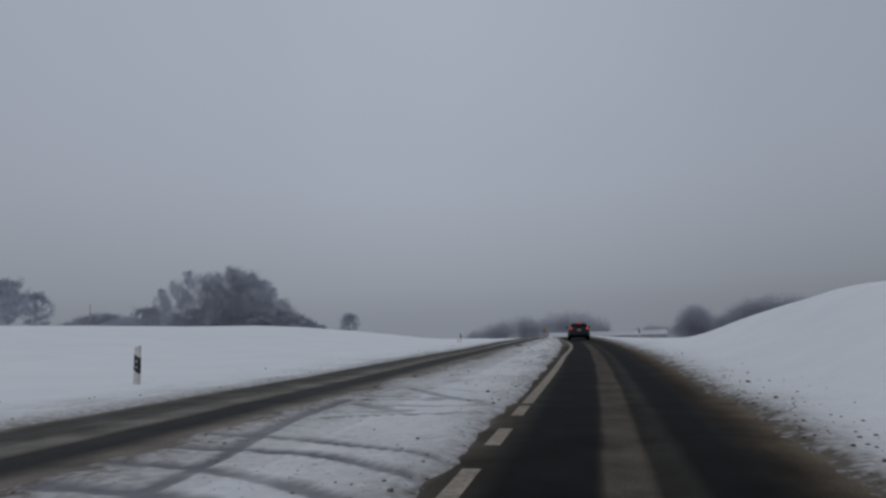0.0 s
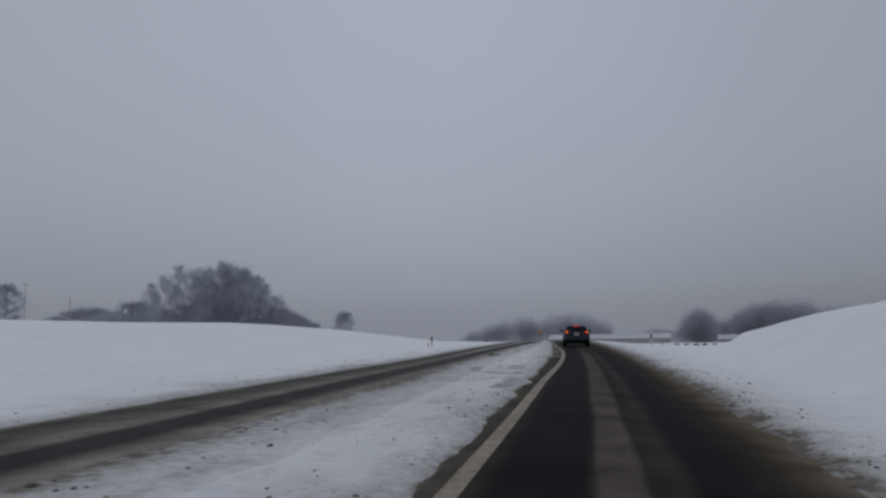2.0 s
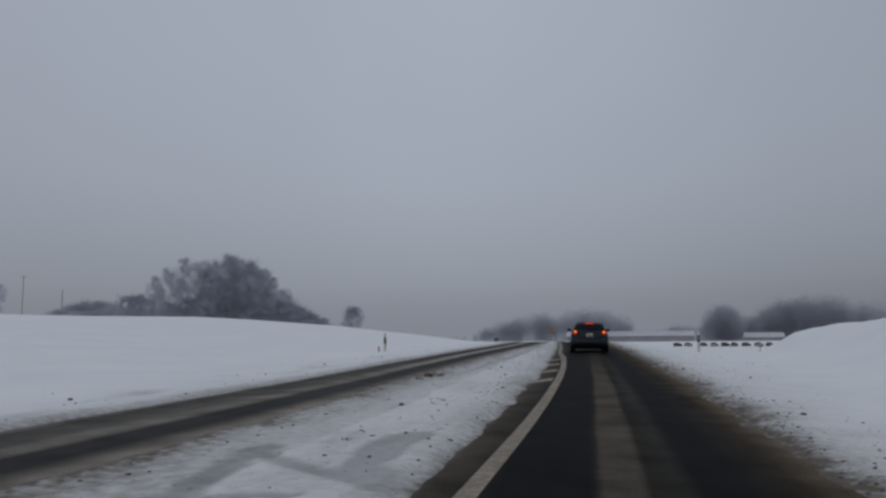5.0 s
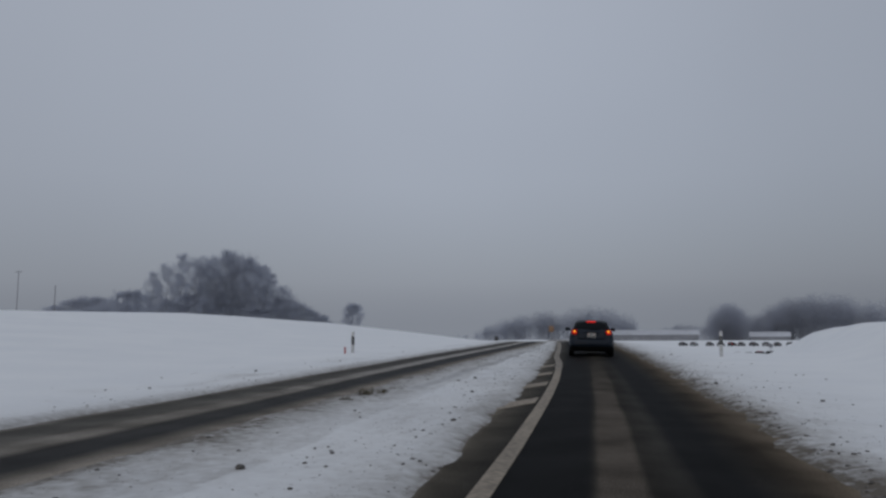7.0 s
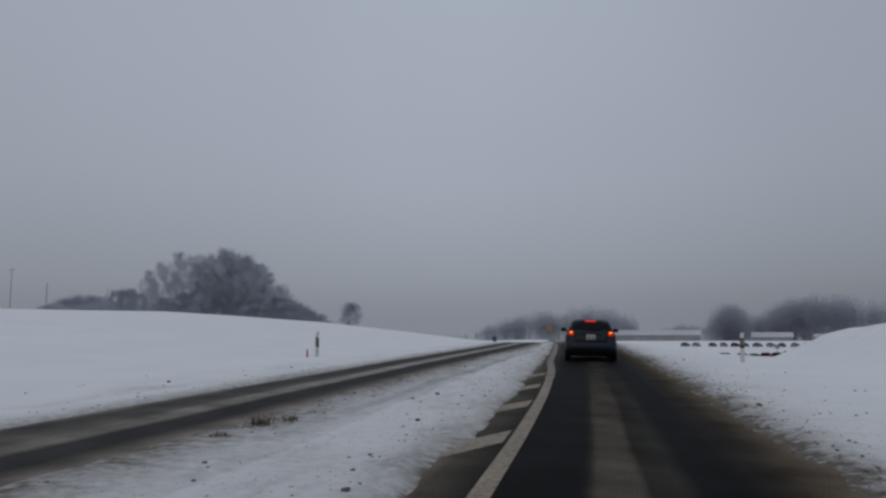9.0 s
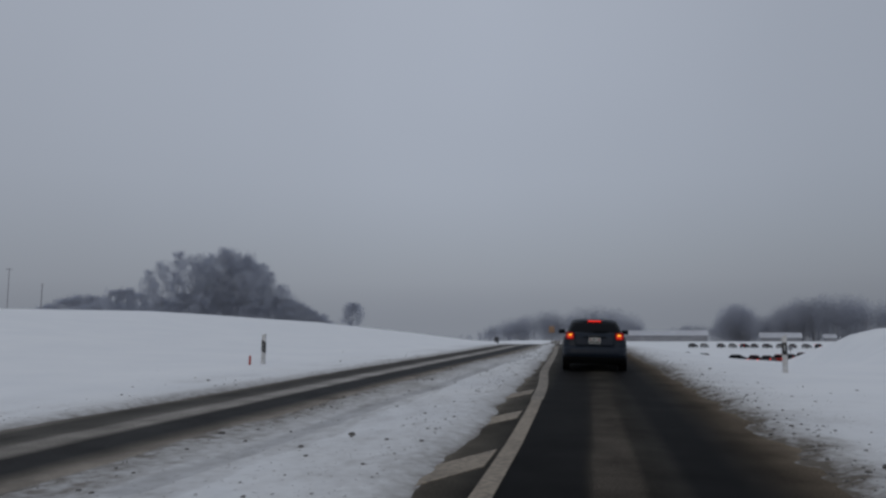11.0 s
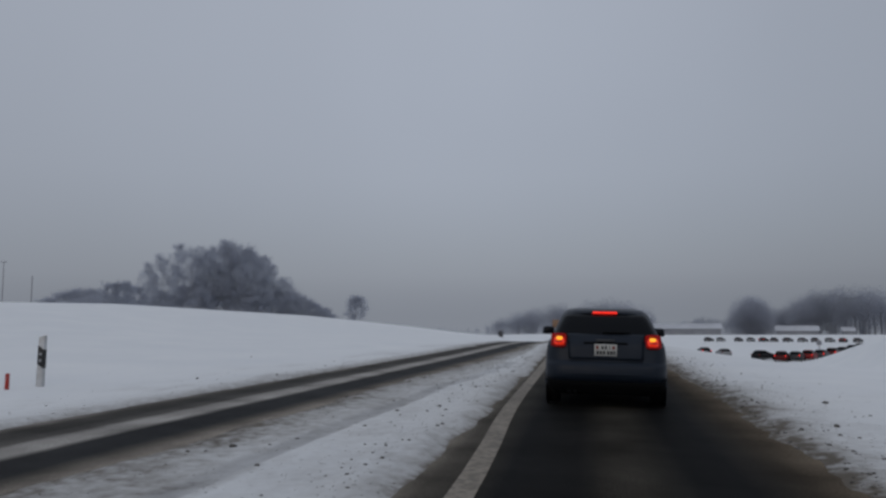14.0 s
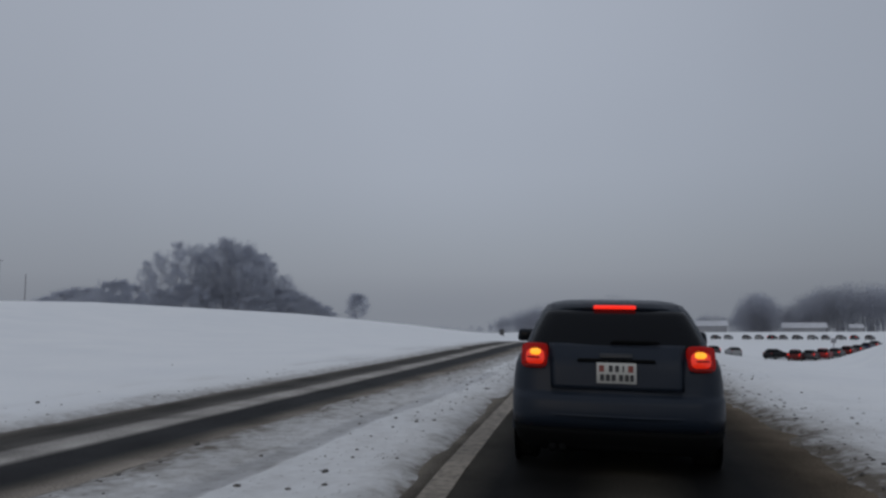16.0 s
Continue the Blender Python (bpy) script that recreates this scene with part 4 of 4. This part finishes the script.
def footprint(z, rear, front, w, r, bow, n=6):
    """A rounded outline at the height z: rear edge bowed out in its middle."""
    pts = []
    length = front - rear
    r = min(r, w * 0.9, length * 0.45)
    rf = min(r * 2.2, w * 0.9, length * 0.45)
    corners = [(w - r, rear + r, r, -90), (w - rf, front - rf, rf, 0), (-w + rf, front - rf, rf, 90), (-w + r, rear + r, r, 180)]
    for cx, cy, rr, a0 in corners:
        for k in range(n + 1):
            a = radians(a0 + 90 * k / n)
            pts.append((cx + rr * math.cos(a), cy + rr * math.sin(a)))
    out = []
    for k, p in enumerate(pts):
        q = pts[(k + 1) % len(pts)]
        m = 6 if math.dist(p, q) > 0.35 else 1
        for j in range(m):
            out.append((p[0] + (q[0] - p[0]) * j / m, p[1] + (q[1] - p[1]) * j / m))
    res = []
    for x, y in out:
        k = max(0.0, 1 - (y - rear) / (length * 0.3))
        res.append((x, y - bow * (1 - (x / w) ** 2) * k, z))
    return res


def loft(levels, cap_top=True):
    """Skin over footprints, which all have the same number of points."""
    bm = bmesh.new()
    n = None
    rings = []
    for lv in levels:
        ring = footprint(*lv)
        n = n or len(ring)
        if len(ring) != n:
            step = [ring[int(k * len(ring) / n)] for k in range(n)]
            ring = step
        rings.append([bm.verts.new(p) for p in ring])
    for a, b in zip(rings, rings[1:]):
        for k in range(n):
            bm.faces.new((a[k], a[(k + 1) % n], b[(k + 1) % n], b[k]))
    bm.faces.new(rings[0][::-1])
    if cap_top:
        bm.faces.new(rings[-1])
    return bm


def grid_patch(fn, nu, nv, thick):
    """A curved panel: fn(a, b) gives points for a, b in 0..1; the panel gets a thickness along +y."""
    bm = bmesh.new()
    front = [[bm.verts.new(fn(i / nu, j / nv)) for i in range(nu + 1)] for j in range(nv + 1)]
    back = [[bm.verts.new(Vector(fn(i / nu, j / nv)) + Vector((0, thick, 0))) for i in range(nu + 1)] for j in range(nv + 1)]
    for j in range(nv):
        for i in range(nu):
            bm.faces.new((front[j][i], front[j][i + 1], front[j + 1][i + 1], front[j + 1][i]))
            bm.faces.new((back[j][i + 1], back[j][i], back[j + 1][i], back[j + 1][i + 1]))
    for i in range(nu):
        bm.faces.new((front[0][i + 1], front[0][i], back[0][i], back[0][i + 1]))
        bm.faces.new((front[nv][i], front[nv][i + 1], back[nv][i + 1], back[nv][i]))
    for j in range(nv):
        bm.faces.new((front[j][0], front[j + 1][0], back[j + 1][0], back[j][0]))
        bm.faces.new((front[j + 1][nu], front[j][nu], back[j][nu], back[j + 1][nu]))
    return bm


def moved(bm, x=0, y=0, z=0):
    bmesh.ops.translate(bm, verts=bm.verts, vec=(x, y, z))
    return bm


def wheel(parent, x, y, radius, width):
    bm = bmesh.new()
    prof = [(-width / 2, radius * 0.68), (-width / 2, radius * 0.93), (-width * 0.38, radius), (width * 0.38, radius), (width / 2, radius * 0.93), (width / 2, radius * 0.68)]
    n = 28
    rows = [[bm.verts.new((px, pr * math.cos(2 * math.pi * k / n), pr * math.sin(2 * math.pi * k / n))) for k in range(n)] for px, pr in prof]
    for a, b in zip(rows, rows[1:]):
        for k in range(n):
            bm.faces.new((a[k], b[k], b[(k + 1) % n], a[(k + 1) % n]))
    w = part("wheel", moved(bm, x, y, radius), M_TYRE, parent)
    bm = bmesh.new()
    bmesh.ops.create_cone(bm, cap_ends=True, segments=28, radius1=radius * 0.69, radius2=radius * 0.69, depth=width * 0.7)
    bmesh.ops.rotate(bm, verts=bm.verts, cent=(0, 0, 0), matrix=Matrix.Rotation(radians(90), 3, "Y"))
    part("rim", moved(bm, x, y, radius), M_RIM, w, "grey alloy rim")
    return w


def hatchback():
    """The dark hatchback; its rear faces -y, its origin lies on the ground under the rear bumper's middle."""
    root = empty("car")
    body = [(0.2, 0.14, 4.1, 0.78, 0.22, 0.05), (0.27, 0.06, 4.2, 0.84, 0.24, 0.06), (0.36, 0.02, 4.26, 0.868, 0.26, 0.07), (0.5, 0.0, 4.28, 0.88, 0.28, 0.075), (0.61, 0.01, 4.27, 0.8825, 0.28, 0.075),
            (0.655, 0.03, 4.25, 0.8825, 0.28, 0.07), (0.672, 0.075, 4.22, 0.88, 0.26, 0.055), (0.7, 0.085, 4.18, 0.88, 0.25, 0.05), (0.8, 0.1, 4.05, 0.874, 0.24, 0.05), (0.9, 0.125, 3.75, 0.86, 0.23, 0.05), (0.965, 0.155, 3.4, 0.84, 0.22, 0.05), (1.01, 0.21, 3.1, 0.8, 0.2, 0.05), (1.03, 0.3, 2.95, 0.74, 0.2, 0.04)]
    part("body", loft([(0.405, 0.014, 4.266, 0.872, 0.26, 0.072)] + body[3:]), M_PAINT, root)
    part("lower_bumper", loft(body[:3] + [(0.4, 0.016, 4.264, 0.871, 0.26, 0.072)]), M_TRIM, root, "black lower bumper and sills")
    cabin = [(1.0, 0.2, 3.0, 0.79, 0.16, 0.05), (1.1, 0.27, 2.8, 0.762, 0.16, 0.05), (1.23, 0.38, 2.5, 0.712, 0.16, 0.05), (1.355, 0.5, 2.22, 0.655, 0.17, 0.05), (1.42, 0.6, 2.0, 0.615, 0.2, 0.05), (1.455, 0.74, 1.85, 0.54, 0.22, 0.04), (1.475, 0.95, 1.65, 0.44, 0.22, 0.03)]
    part("cabin", loft(cabin), M_PAINT, root, "dark roof and pillars")

    def rear_y(z, x):
        zs = [c[0] for c in cabin]
        rear = np.interp(z, zs, [c[1] for c in cabin])
        w = np.interp(z, zs, [c[2 + 1] for c in cabin])
        return float(rear - 0.05 * (1 - (x / w) ** 2)), float(w)

    def glass(a, b):
        z = 1.045 + b * 0.325
        _, w = rear_y(z, 0)
        x = (a * 2 - 1) * (w - 0.035)
        y, _ = rear_y(z, x)
        over = max(0.0, abs(x) - (w - 0.16))
        return (x, y - 0.012 + 0.16 - math.sqrt(0.16 ** 2 - over ** 2), z)

    win = part("rear_window", grid_patch(glass, 28, 8, 0.02), M_TINT, root, "dark tinted rear window")
    # outer skin of the hatch, which carries on up to the foot of the window
    def hatch(a, b):
        z = 0.72 + 0.365 * b
        x = (a * 2 - 1) * (0.535 + 0.03 * b)
        y = float(np.interp(z, [0.72, 0.8, 0.9, 0.965, 1.03, 1.09], [0.03, 0.044, 0.068, 0.098, 0.15, 0.205]))
        return (x, y + 0.05 * (x / 0.87) ** 2, z)
    part("hatch", grid_patch(hatch, 16, 12, 0.012), M_PAINT, root)
    # wiper on the rear window
    bm = rounded(tapered_box(0.42, 0.025, 0.36, 0.02, -0.012, 0.014), 0.006, 1)
    part("wiper", moved(bm, 0.16, 0.192, 1.105), M_TRIM, win, "black rear wiper")
    for sgn in (-1, 1):
        def side(a, b, sgn=sgn):
            z = 1.05 + b * 0.3
            zs = [c[0] for c in cabin]
            w = float(np.interp(z, zs, [c[3] for c in cabin]))
            rear = float(np.interp(z, zs, [c[1] for c in cabin])) + 0.3
            front = float(np.interp(z, zs, [c[2] for c in cabin])) - 0.45
            return (sgn * (w + 0.004), rear + (front - rear) * a, z)
        bm = bmesh.new()
        g = [[bm.verts.new(side(i / 8, j / 4)) for i in range(9)] for j in range(5)]
        for j in range(4):
            for i in range(8):
                bm.faces.new((g[j][i], g[j][i + 1], g[j + 1][i + 1], g[j + 1][i]))
        bmesh.ops.solidify(bm, geom=bm.faces[:], thickness=0.008)
        part("side_window", bm, M_TINT, root, "dark tinted side window")
    # roof spoiler with the high brake lamp
    def lip(a, b):
        x = (a * 2 - 1) * 0.56
        return (x, 0.47 + 0.1 * b + 0.07 * abs(a * 2 - 1) ** 3, 1.392 + 0.05 * b - 0.02 * (a * 2 - 1) ** 2)
    sp = part("spoiler", grid_patch(lip, 14, 3, 0.3), M_PAINT, root)
    part("brake_lamp", moved(rounded(tapered_box(0.37, 0.03, 0.36, 0.03, -0.017, 0.017), 0.007), 0, 0.468, 1.4), M_BRAKE, sp, "lit red high brake lamp")
    # hatch: seam, handle strip, emblem
    part("hatch_seam", moved(rounded(tapered_box(1.06, 0.02, 1.06, 0.02, -0.0015, 0.0015), 0.0005, 1), 0, 0.028, 0.72), M_SEAM, root, "dark seam below the hatch")
    for sgn in (-1, 1):
        bm = tapered_box(0.003, 0.02, 0.003, 0.02, 0.72, 0.98)
        for v in bm.verts:
            v.co.x += sgn * (0.53 + (v.co.z - 0.72) * 0.03)
            v.co.y += 0.045 + (v.co.z - 0.72) * 0.25
        part("hatch_seam", bm, M_SEAM, root)
    part("handle_strip", moved(rounded(tapered_box(0.64, 0.03, 0.62, 0.03, -0.014, 0.014), 0.006), 0, 0.09, 0.952), M_TRIM, root, "black recessed handle strip")
    bm = rounded(tapered_box(0.27, 0.012, 0.27, 0.012, -0.036, 0.036), 0.005, 1)
    for v in bm.verts:
        v.co.z *= math.sqrt(max(0.05, 1 - (v.co.x / 0.15) ** 2))
        v.co.y += 0.9 * v.co.z
    part("emblem", moved(bm, 0, 0.112, 0.992), M_CHROME, root, "small dull oval emblem")
    # plate with bars for its writing
    plate = part("licence_plate", moved(rounded(tapered_box(0.32, 0.014, 0.32, 0.014, -0.085, 0.085), 0.004, 1), 0, 0.044, 0.852), M_PLATE, root, "white two-row licence plate")
    for x, w, z, mat in ((-0.12, 0.04, 0.038, M_SHIELD), (-0.045, 0.03, 0.038, M_INK), (0.005, 0.03, 0.038, M_INK), (0.055, 0.012, 0.038, M_INK), (0.115, 0.04, 0.038, M_SHIELD),
                         (-0.115, 0.033, -0.036, M_INK), (-0.069, 0.033, -0.036, M_INK), (-0.023, 0.033, -0.036, M_INK), (0.037, 0.033, -0.036, M_INK), (0.083, 0.033, -0.036, M_INK), (0.124, 0.026, -0.036, M_INK)):
        part("plate_bar", moved(tapered_box(w, 0.006, w, 0.006, -0.027, 0.027), x, 0.035, 0.852 + z), mat, plate, smooth_shade=False)
    # tail lamps
    def lamp_outline(sgn, scale, lift, cx=0.685, cz=0.98, tall=1.0, square=0.45):
        bm = bmesh.new()
        pts = []
        for k in range(24):
            a = 2 * math.pi * k / 24
            c, s = math.cos(a), math.sin(a)
            px = math.copysign(abs(c) ** square, c) * 0.112 * scale
            pz = math.copysign(abs(s) ** square, s) * 0.104 * scale * tall
            x = cx + px
            wrap = max(0.0, x - 0.6)
            y = 0.083 + (cz + pz - 0.85) * 0.3 + 1.9 * wrap ** 2 - lift
            pts.append((sgn * x, y, cz + pz))
        f = [bm.verts.new(p) for p in pts]
        b = [bm.verts.new((p[0] * 0.985, p[1] + 0.06, p[2])) for p in pts]
        mid = bm.verts.new((sgn * cx, sum(p[1] for p in pts) / 24 - 0.018, cz))
        for k in range(24):
            j = (k + 1) % 24
            bm.faces.new((f[k], f[j], b[j], b[k]))
            bm.faces.new((f[j], f[k], mid))
        bmesh.ops.recalc_face_normals(bm, faces=bm.faces[:])
        return bm
    for sgn in (-1, 1):
        lens = part("tail_lamp", lamp_outline(sgn, 1.0, 0.018), M_LAMP, root, "lit red tail lamp")
        part("bulb", lamp_outline(sgn, 0.72, 0.026, 0.675, 0.97, 0.9, 0.7), M_GLOW, lens, "glowing tail bulb")
        part("brake_bulb", lamp_outline(sgn, 0.42, 0.034, 0.672, 1.012, 0.62, 0.8), M_HOT, lens, "glowing brake bulb")
        part("reverse_lens", lamp_outline(sgn, 0.8, 0.03, 0.68, 0.895, 0.17, 0.4), M_DIM, lens, "dim dark red lower lens strip")
        part("lens_bar", lamp_outline(sgn, 0.5, 0.036, 0.69, 0.965, 0.14, 0.5), M_DIM, lens, "dim red bar across the lens")
        part("bumper_reflector", moved(rounded(tapered_box(0.2, 0.02, 0.2, 0.02, -0.015, 0.015), 0.005, 1), sgn * 0.6, 0.01, 0.42), M_DULL, root, "dim red bumper reflector")
        mir = rounded(tapered_box(0.22, 0.1, 0.19, 0.09, -0.065, 0.08), 0.035, 3)
        arm = part("mirror", moved(mir, sgn * 0.965, 2.45, 1.07), M_PAINT, root, "dark door mirror")
        part("mirror_glass", moved(rounded(tapered_box(0.16, 0.008, 0.14, 0.008, -0.045, 0.052), 0.003, 1), sgn * 0.965, 2.396, 1.07), M_TINT, arm)
        bm = rounded(tapered_box(0.12, 0.08, 0.12, 0.08, -0.03, 0.03), 0.012, 1)
        part("mirror_arm", moved(bm, sgn * 0.83, 2.47, 1.02), M_PAINT, arm)
        # lip of the wheel arches
        for wy in (0.78, 3.36):
            bm = bmesh.new()
            n = 18
            a = [[bm.verts.new((sgn * px, wy + pr * math.cos(math.pi * k / n), 0.315 + pr * math.sin(math.pi * k / n))) for k in range(n + 1)] for px, pr in ((0.84, 0.35), (0.893, 0.355), (0.897, 0.375), (0.865, 0.4))]
            for p, q in zip(a, a[1:]):
                for k in range(n):
                    bm.faces.new((p[k], p[k + 1], q[k + 1], q[k]))
            bmesh.ops.recalc_face_normals(bm, faces=bm.faces[:])
            part("wheel_arch", bm, M_PAINT, root)
            well = bmesh.new()
            bmesh.ops.create_cone(well, cap_ends=True, segments=28, radius1=0.352, radius2=0.352, depth=0.02)
            bmesh.ops.rotate(well, verts=well.verts, cent=(0, 0, 0), matrix=Matrix.Rotation(radians(90), 3, "Y"))
            part("arch_well", moved(well, sgn * 0.876, wy, 0.315), M_TRIM, root)
            wheel(root, sgn * 0.785, wy, 0.315, 0.21)
    # lower bumper insert, seam, exhaust
    def skirt(a, b):
        x = (a * 2 - 1) * 0.72
        return (x, -0.062 + 0.062 * (a * 2 - 1) ** 2 + 0.09 * (1 - b) + 0.02 * abs(a * 2 - 1) ** 4, 0.21 + 0.19 * b)
    part("bumper_insert", grid_patch(skirt, 16, 4, 0.05), M_TRIM, root, "black lower bumper insert")
    def crease(a, b):
        x = (a * 2 - 1) * 0.7
        return (x, -0.088 + 0.075 * (a * 2 - 1) ** 2, 0.5 + 0.022 * b)
    part("bumper_crease", grid_patch(crease, 16, 1, 0.04), M_PAINT, root)
    for x in (-0.52, -0.44):
        bm = bmesh.new()
        bmesh.ops.create_cone(bm, cap_ends=True, segments=16, radius1=0.034, radius2=0.034, depth=0.2)
        bmesh.ops.rotate(bm, verts=bm.verts, cent=(0, 0, 0), matrix=Matrix.Rotation(radians(90), 3, "X"))
        part("exhaust_pipe", moved(bm, x, 0.1, 0.235), M_TRIM, root, "dark exhaust pipe")
    return tagged(root, "dark blue-grey hatchback with lit brake lamps on the wet lane", "car")


lead = hatchback()
lead.matrix_basis = pose(0.27, 59.95, float(road_z(61.0)) - 0.005, 0, 1.5, 2.0)


# ---------------------------------------------------------------- the queue on the lower road
QUEUE = "queue of cars on the lower road"


def small_car(paint, lit, high=1.45):
    root = empty("car")
    k = high / 1.45
    part("body", loft([(0.2, 0.1, 4.1, 0.8, 0.25, 0.05), (0.45, 0.0, 4.2, 0.88, 0.28, 0.06), (0.68, 0.04, 4.15, 0.88, 0.26, 0.05), (0.85, 0.1, 3.8, 0.86, 0.24, 0.05), (0.97, 0.18, 3.2, 0.8, 0.2, 0.04)]), paint, root)
    part("cabin", loft([(0.95, 0.2, 3.1, 0.78, 0.2, 0.04), (1.2 * k, 0.45, 2.5, 0.7, 0.2, 0.04), (1.36 * k, 0.65, 2.1, 0.62, 0.2, 0.04)]), M_TINT, root, "dark tinted windows")
    part("roof", loft([(1.36 * k, 0.64, 2.12, 0.63, 0.2, 0.04), (1.42 * k, 0.7, 2.0, 0.58, 0.2, 0.04), (1.45 * k, 0.9, 1.8, 0.45, 0.2, 0.03)]), paint, root)
    for sgn in (-1, 1):
        part("tail_lamp", moved(rounded(tapered_box(0.22, 0.08, 0.22, 0.08, -0.08, 0.08), 0.02, 1), sgn * 0.7, 0.1, 0.85), M_BRAKE if lit else M_DIM, root, "red tail lamp")
        for wy in (0.75, 3.3):
            wheel(root, sgn * 0.79, wy, 0.31, 0.2)
    return tagged(root, "", "car", QUEUE)


PAINTS = [("silver", (0.25, 0.26, 0.27)), ("black", (0.012, 0.012, 0.014)), ("red", (0.22, 0.02, 0.02)), ("dark grey", (0.05, 0.052, 0.058)), ("dark blue", (0.02, 0.03, 0.07)), ("dark red", (0.09, 0.012, 0.012)), ("grey", (0.12, 0.123, 0.13))]
models = []
for k, (word, c) in enumerate(PAINTS):
    models.append((small_car(car_paint(word.replace(" ", "_") + "_paint", c, 0.3), k in (2, 3, 5), 1.42 + 0.05 * (k % 3)), word))
# place, heading and paint; the row bends round the lower field
front_row = [(14.9, 171.2, 12, 3), (17.0, 164.8, 8, 0), (19.5, 156.3, -48, 1), (21.8, 151.7, -22, 5), (23.9, 153.4, -24, 3), (26.3, 156.8, -26, 2), (29.0, 161.3, -27, 3), (32.3, 167.7, -28, 5), (36.1, 175.9, -29, 3), (40.2, 185.1, -31, 4), (44.6, 195.3, -32, 3)]
back_row = [(24.0, 249.6), (27.2, 249.2), (31.6, 248.6), (34.6, 248.1), (37.4, 247.6), (40.2, 247.0), (43.0, 246.5), (46.4, 245.8), (49.4, 244.8), (52.4, 244.2), (55.4, 243.2), (58.4, 242.5)]
spots = [tuple(c) for c in front_row]
# the far row gets mostly paler paints, which stand in for haze
for k, (x, y) in enumerate(back_row):
    spots.append((x, y, -32 + rng.uniform(-8, 8), [6, 0, 6, 0, 3, 6][k % 6]))
seen = set()
for u, s, turn, m in spots:
    src, word = models[m]
    x, y, z = u, s, ground_z(u, s)
    if m in seen:
        ob = copy_thing(src, pose(x, y, z, 0, 0, turn))
    else:
        seen.add(m)
        ob = src
        ob.matrix_basis = pose(x, y, z, 0, 0, turn)
    ob.scale = (0.85,) * 3 if s > 230 else (0.93,) * 3
    tagged(ob, word + " car waiting in a queue on a snowy road")

# small sign post in the lower field
sp = empty("road_sign")
x, y, z = 30.9, 168.1, ground_z(30.9, 168.1)
sp.matrix_basis = pose(x, y, z - 0.1)
bm = bmesh.new()
bmesh.ops.create_cone(bm, cap_ends=True, segments=10, radius1=0.06, radius2=0.06, depth=2.6)
part("pole", moved(bm, 0, 0, 1.3), M_POLE, sp)
part("panel", moved(rounded(tapered_box(0.7, 0.04, 0.7, 0.04, -0.35, 0.35), 0.012, 1), 0, -0.08, 2.3), M_SHED, sp, "grey back of a sign panel")
tagged(sp, "grey sign on a thin pole in the snowy field", "road sign")

# sign between the lanes, past the crest
mk = empty("traffic_sign")
mk.matrix_basis = pose(*place_us(-2.2, 115.0))
bm = bmesh.new()
bmesh.ops.create_cone(bm, cap_ends=True, segments=10, radius1=0.04, radius2=0.04, depth=2.2)
part("pole", moved(bm, 0, 0, 1.0), M_POLE, mk)
face = part("panel", moved(rounded(tapered_box(0.62, 0.04, 0.62, 0.04, -0.36, 0.36), 0.03, 2), 0, -0.06, 1.75), M_ORANGE, mk, "faded orange panel")
part("bracket", moved(rounded(tapered_box(0.5, 0.03, 0.5, 0.03, -0.03, 0.03), 0.006, 1), 0, -0.03, 1.75), M_POLE, face)
tagged(mk, "faded orange traffic sign on a pole between two lanes", "traffic sign")
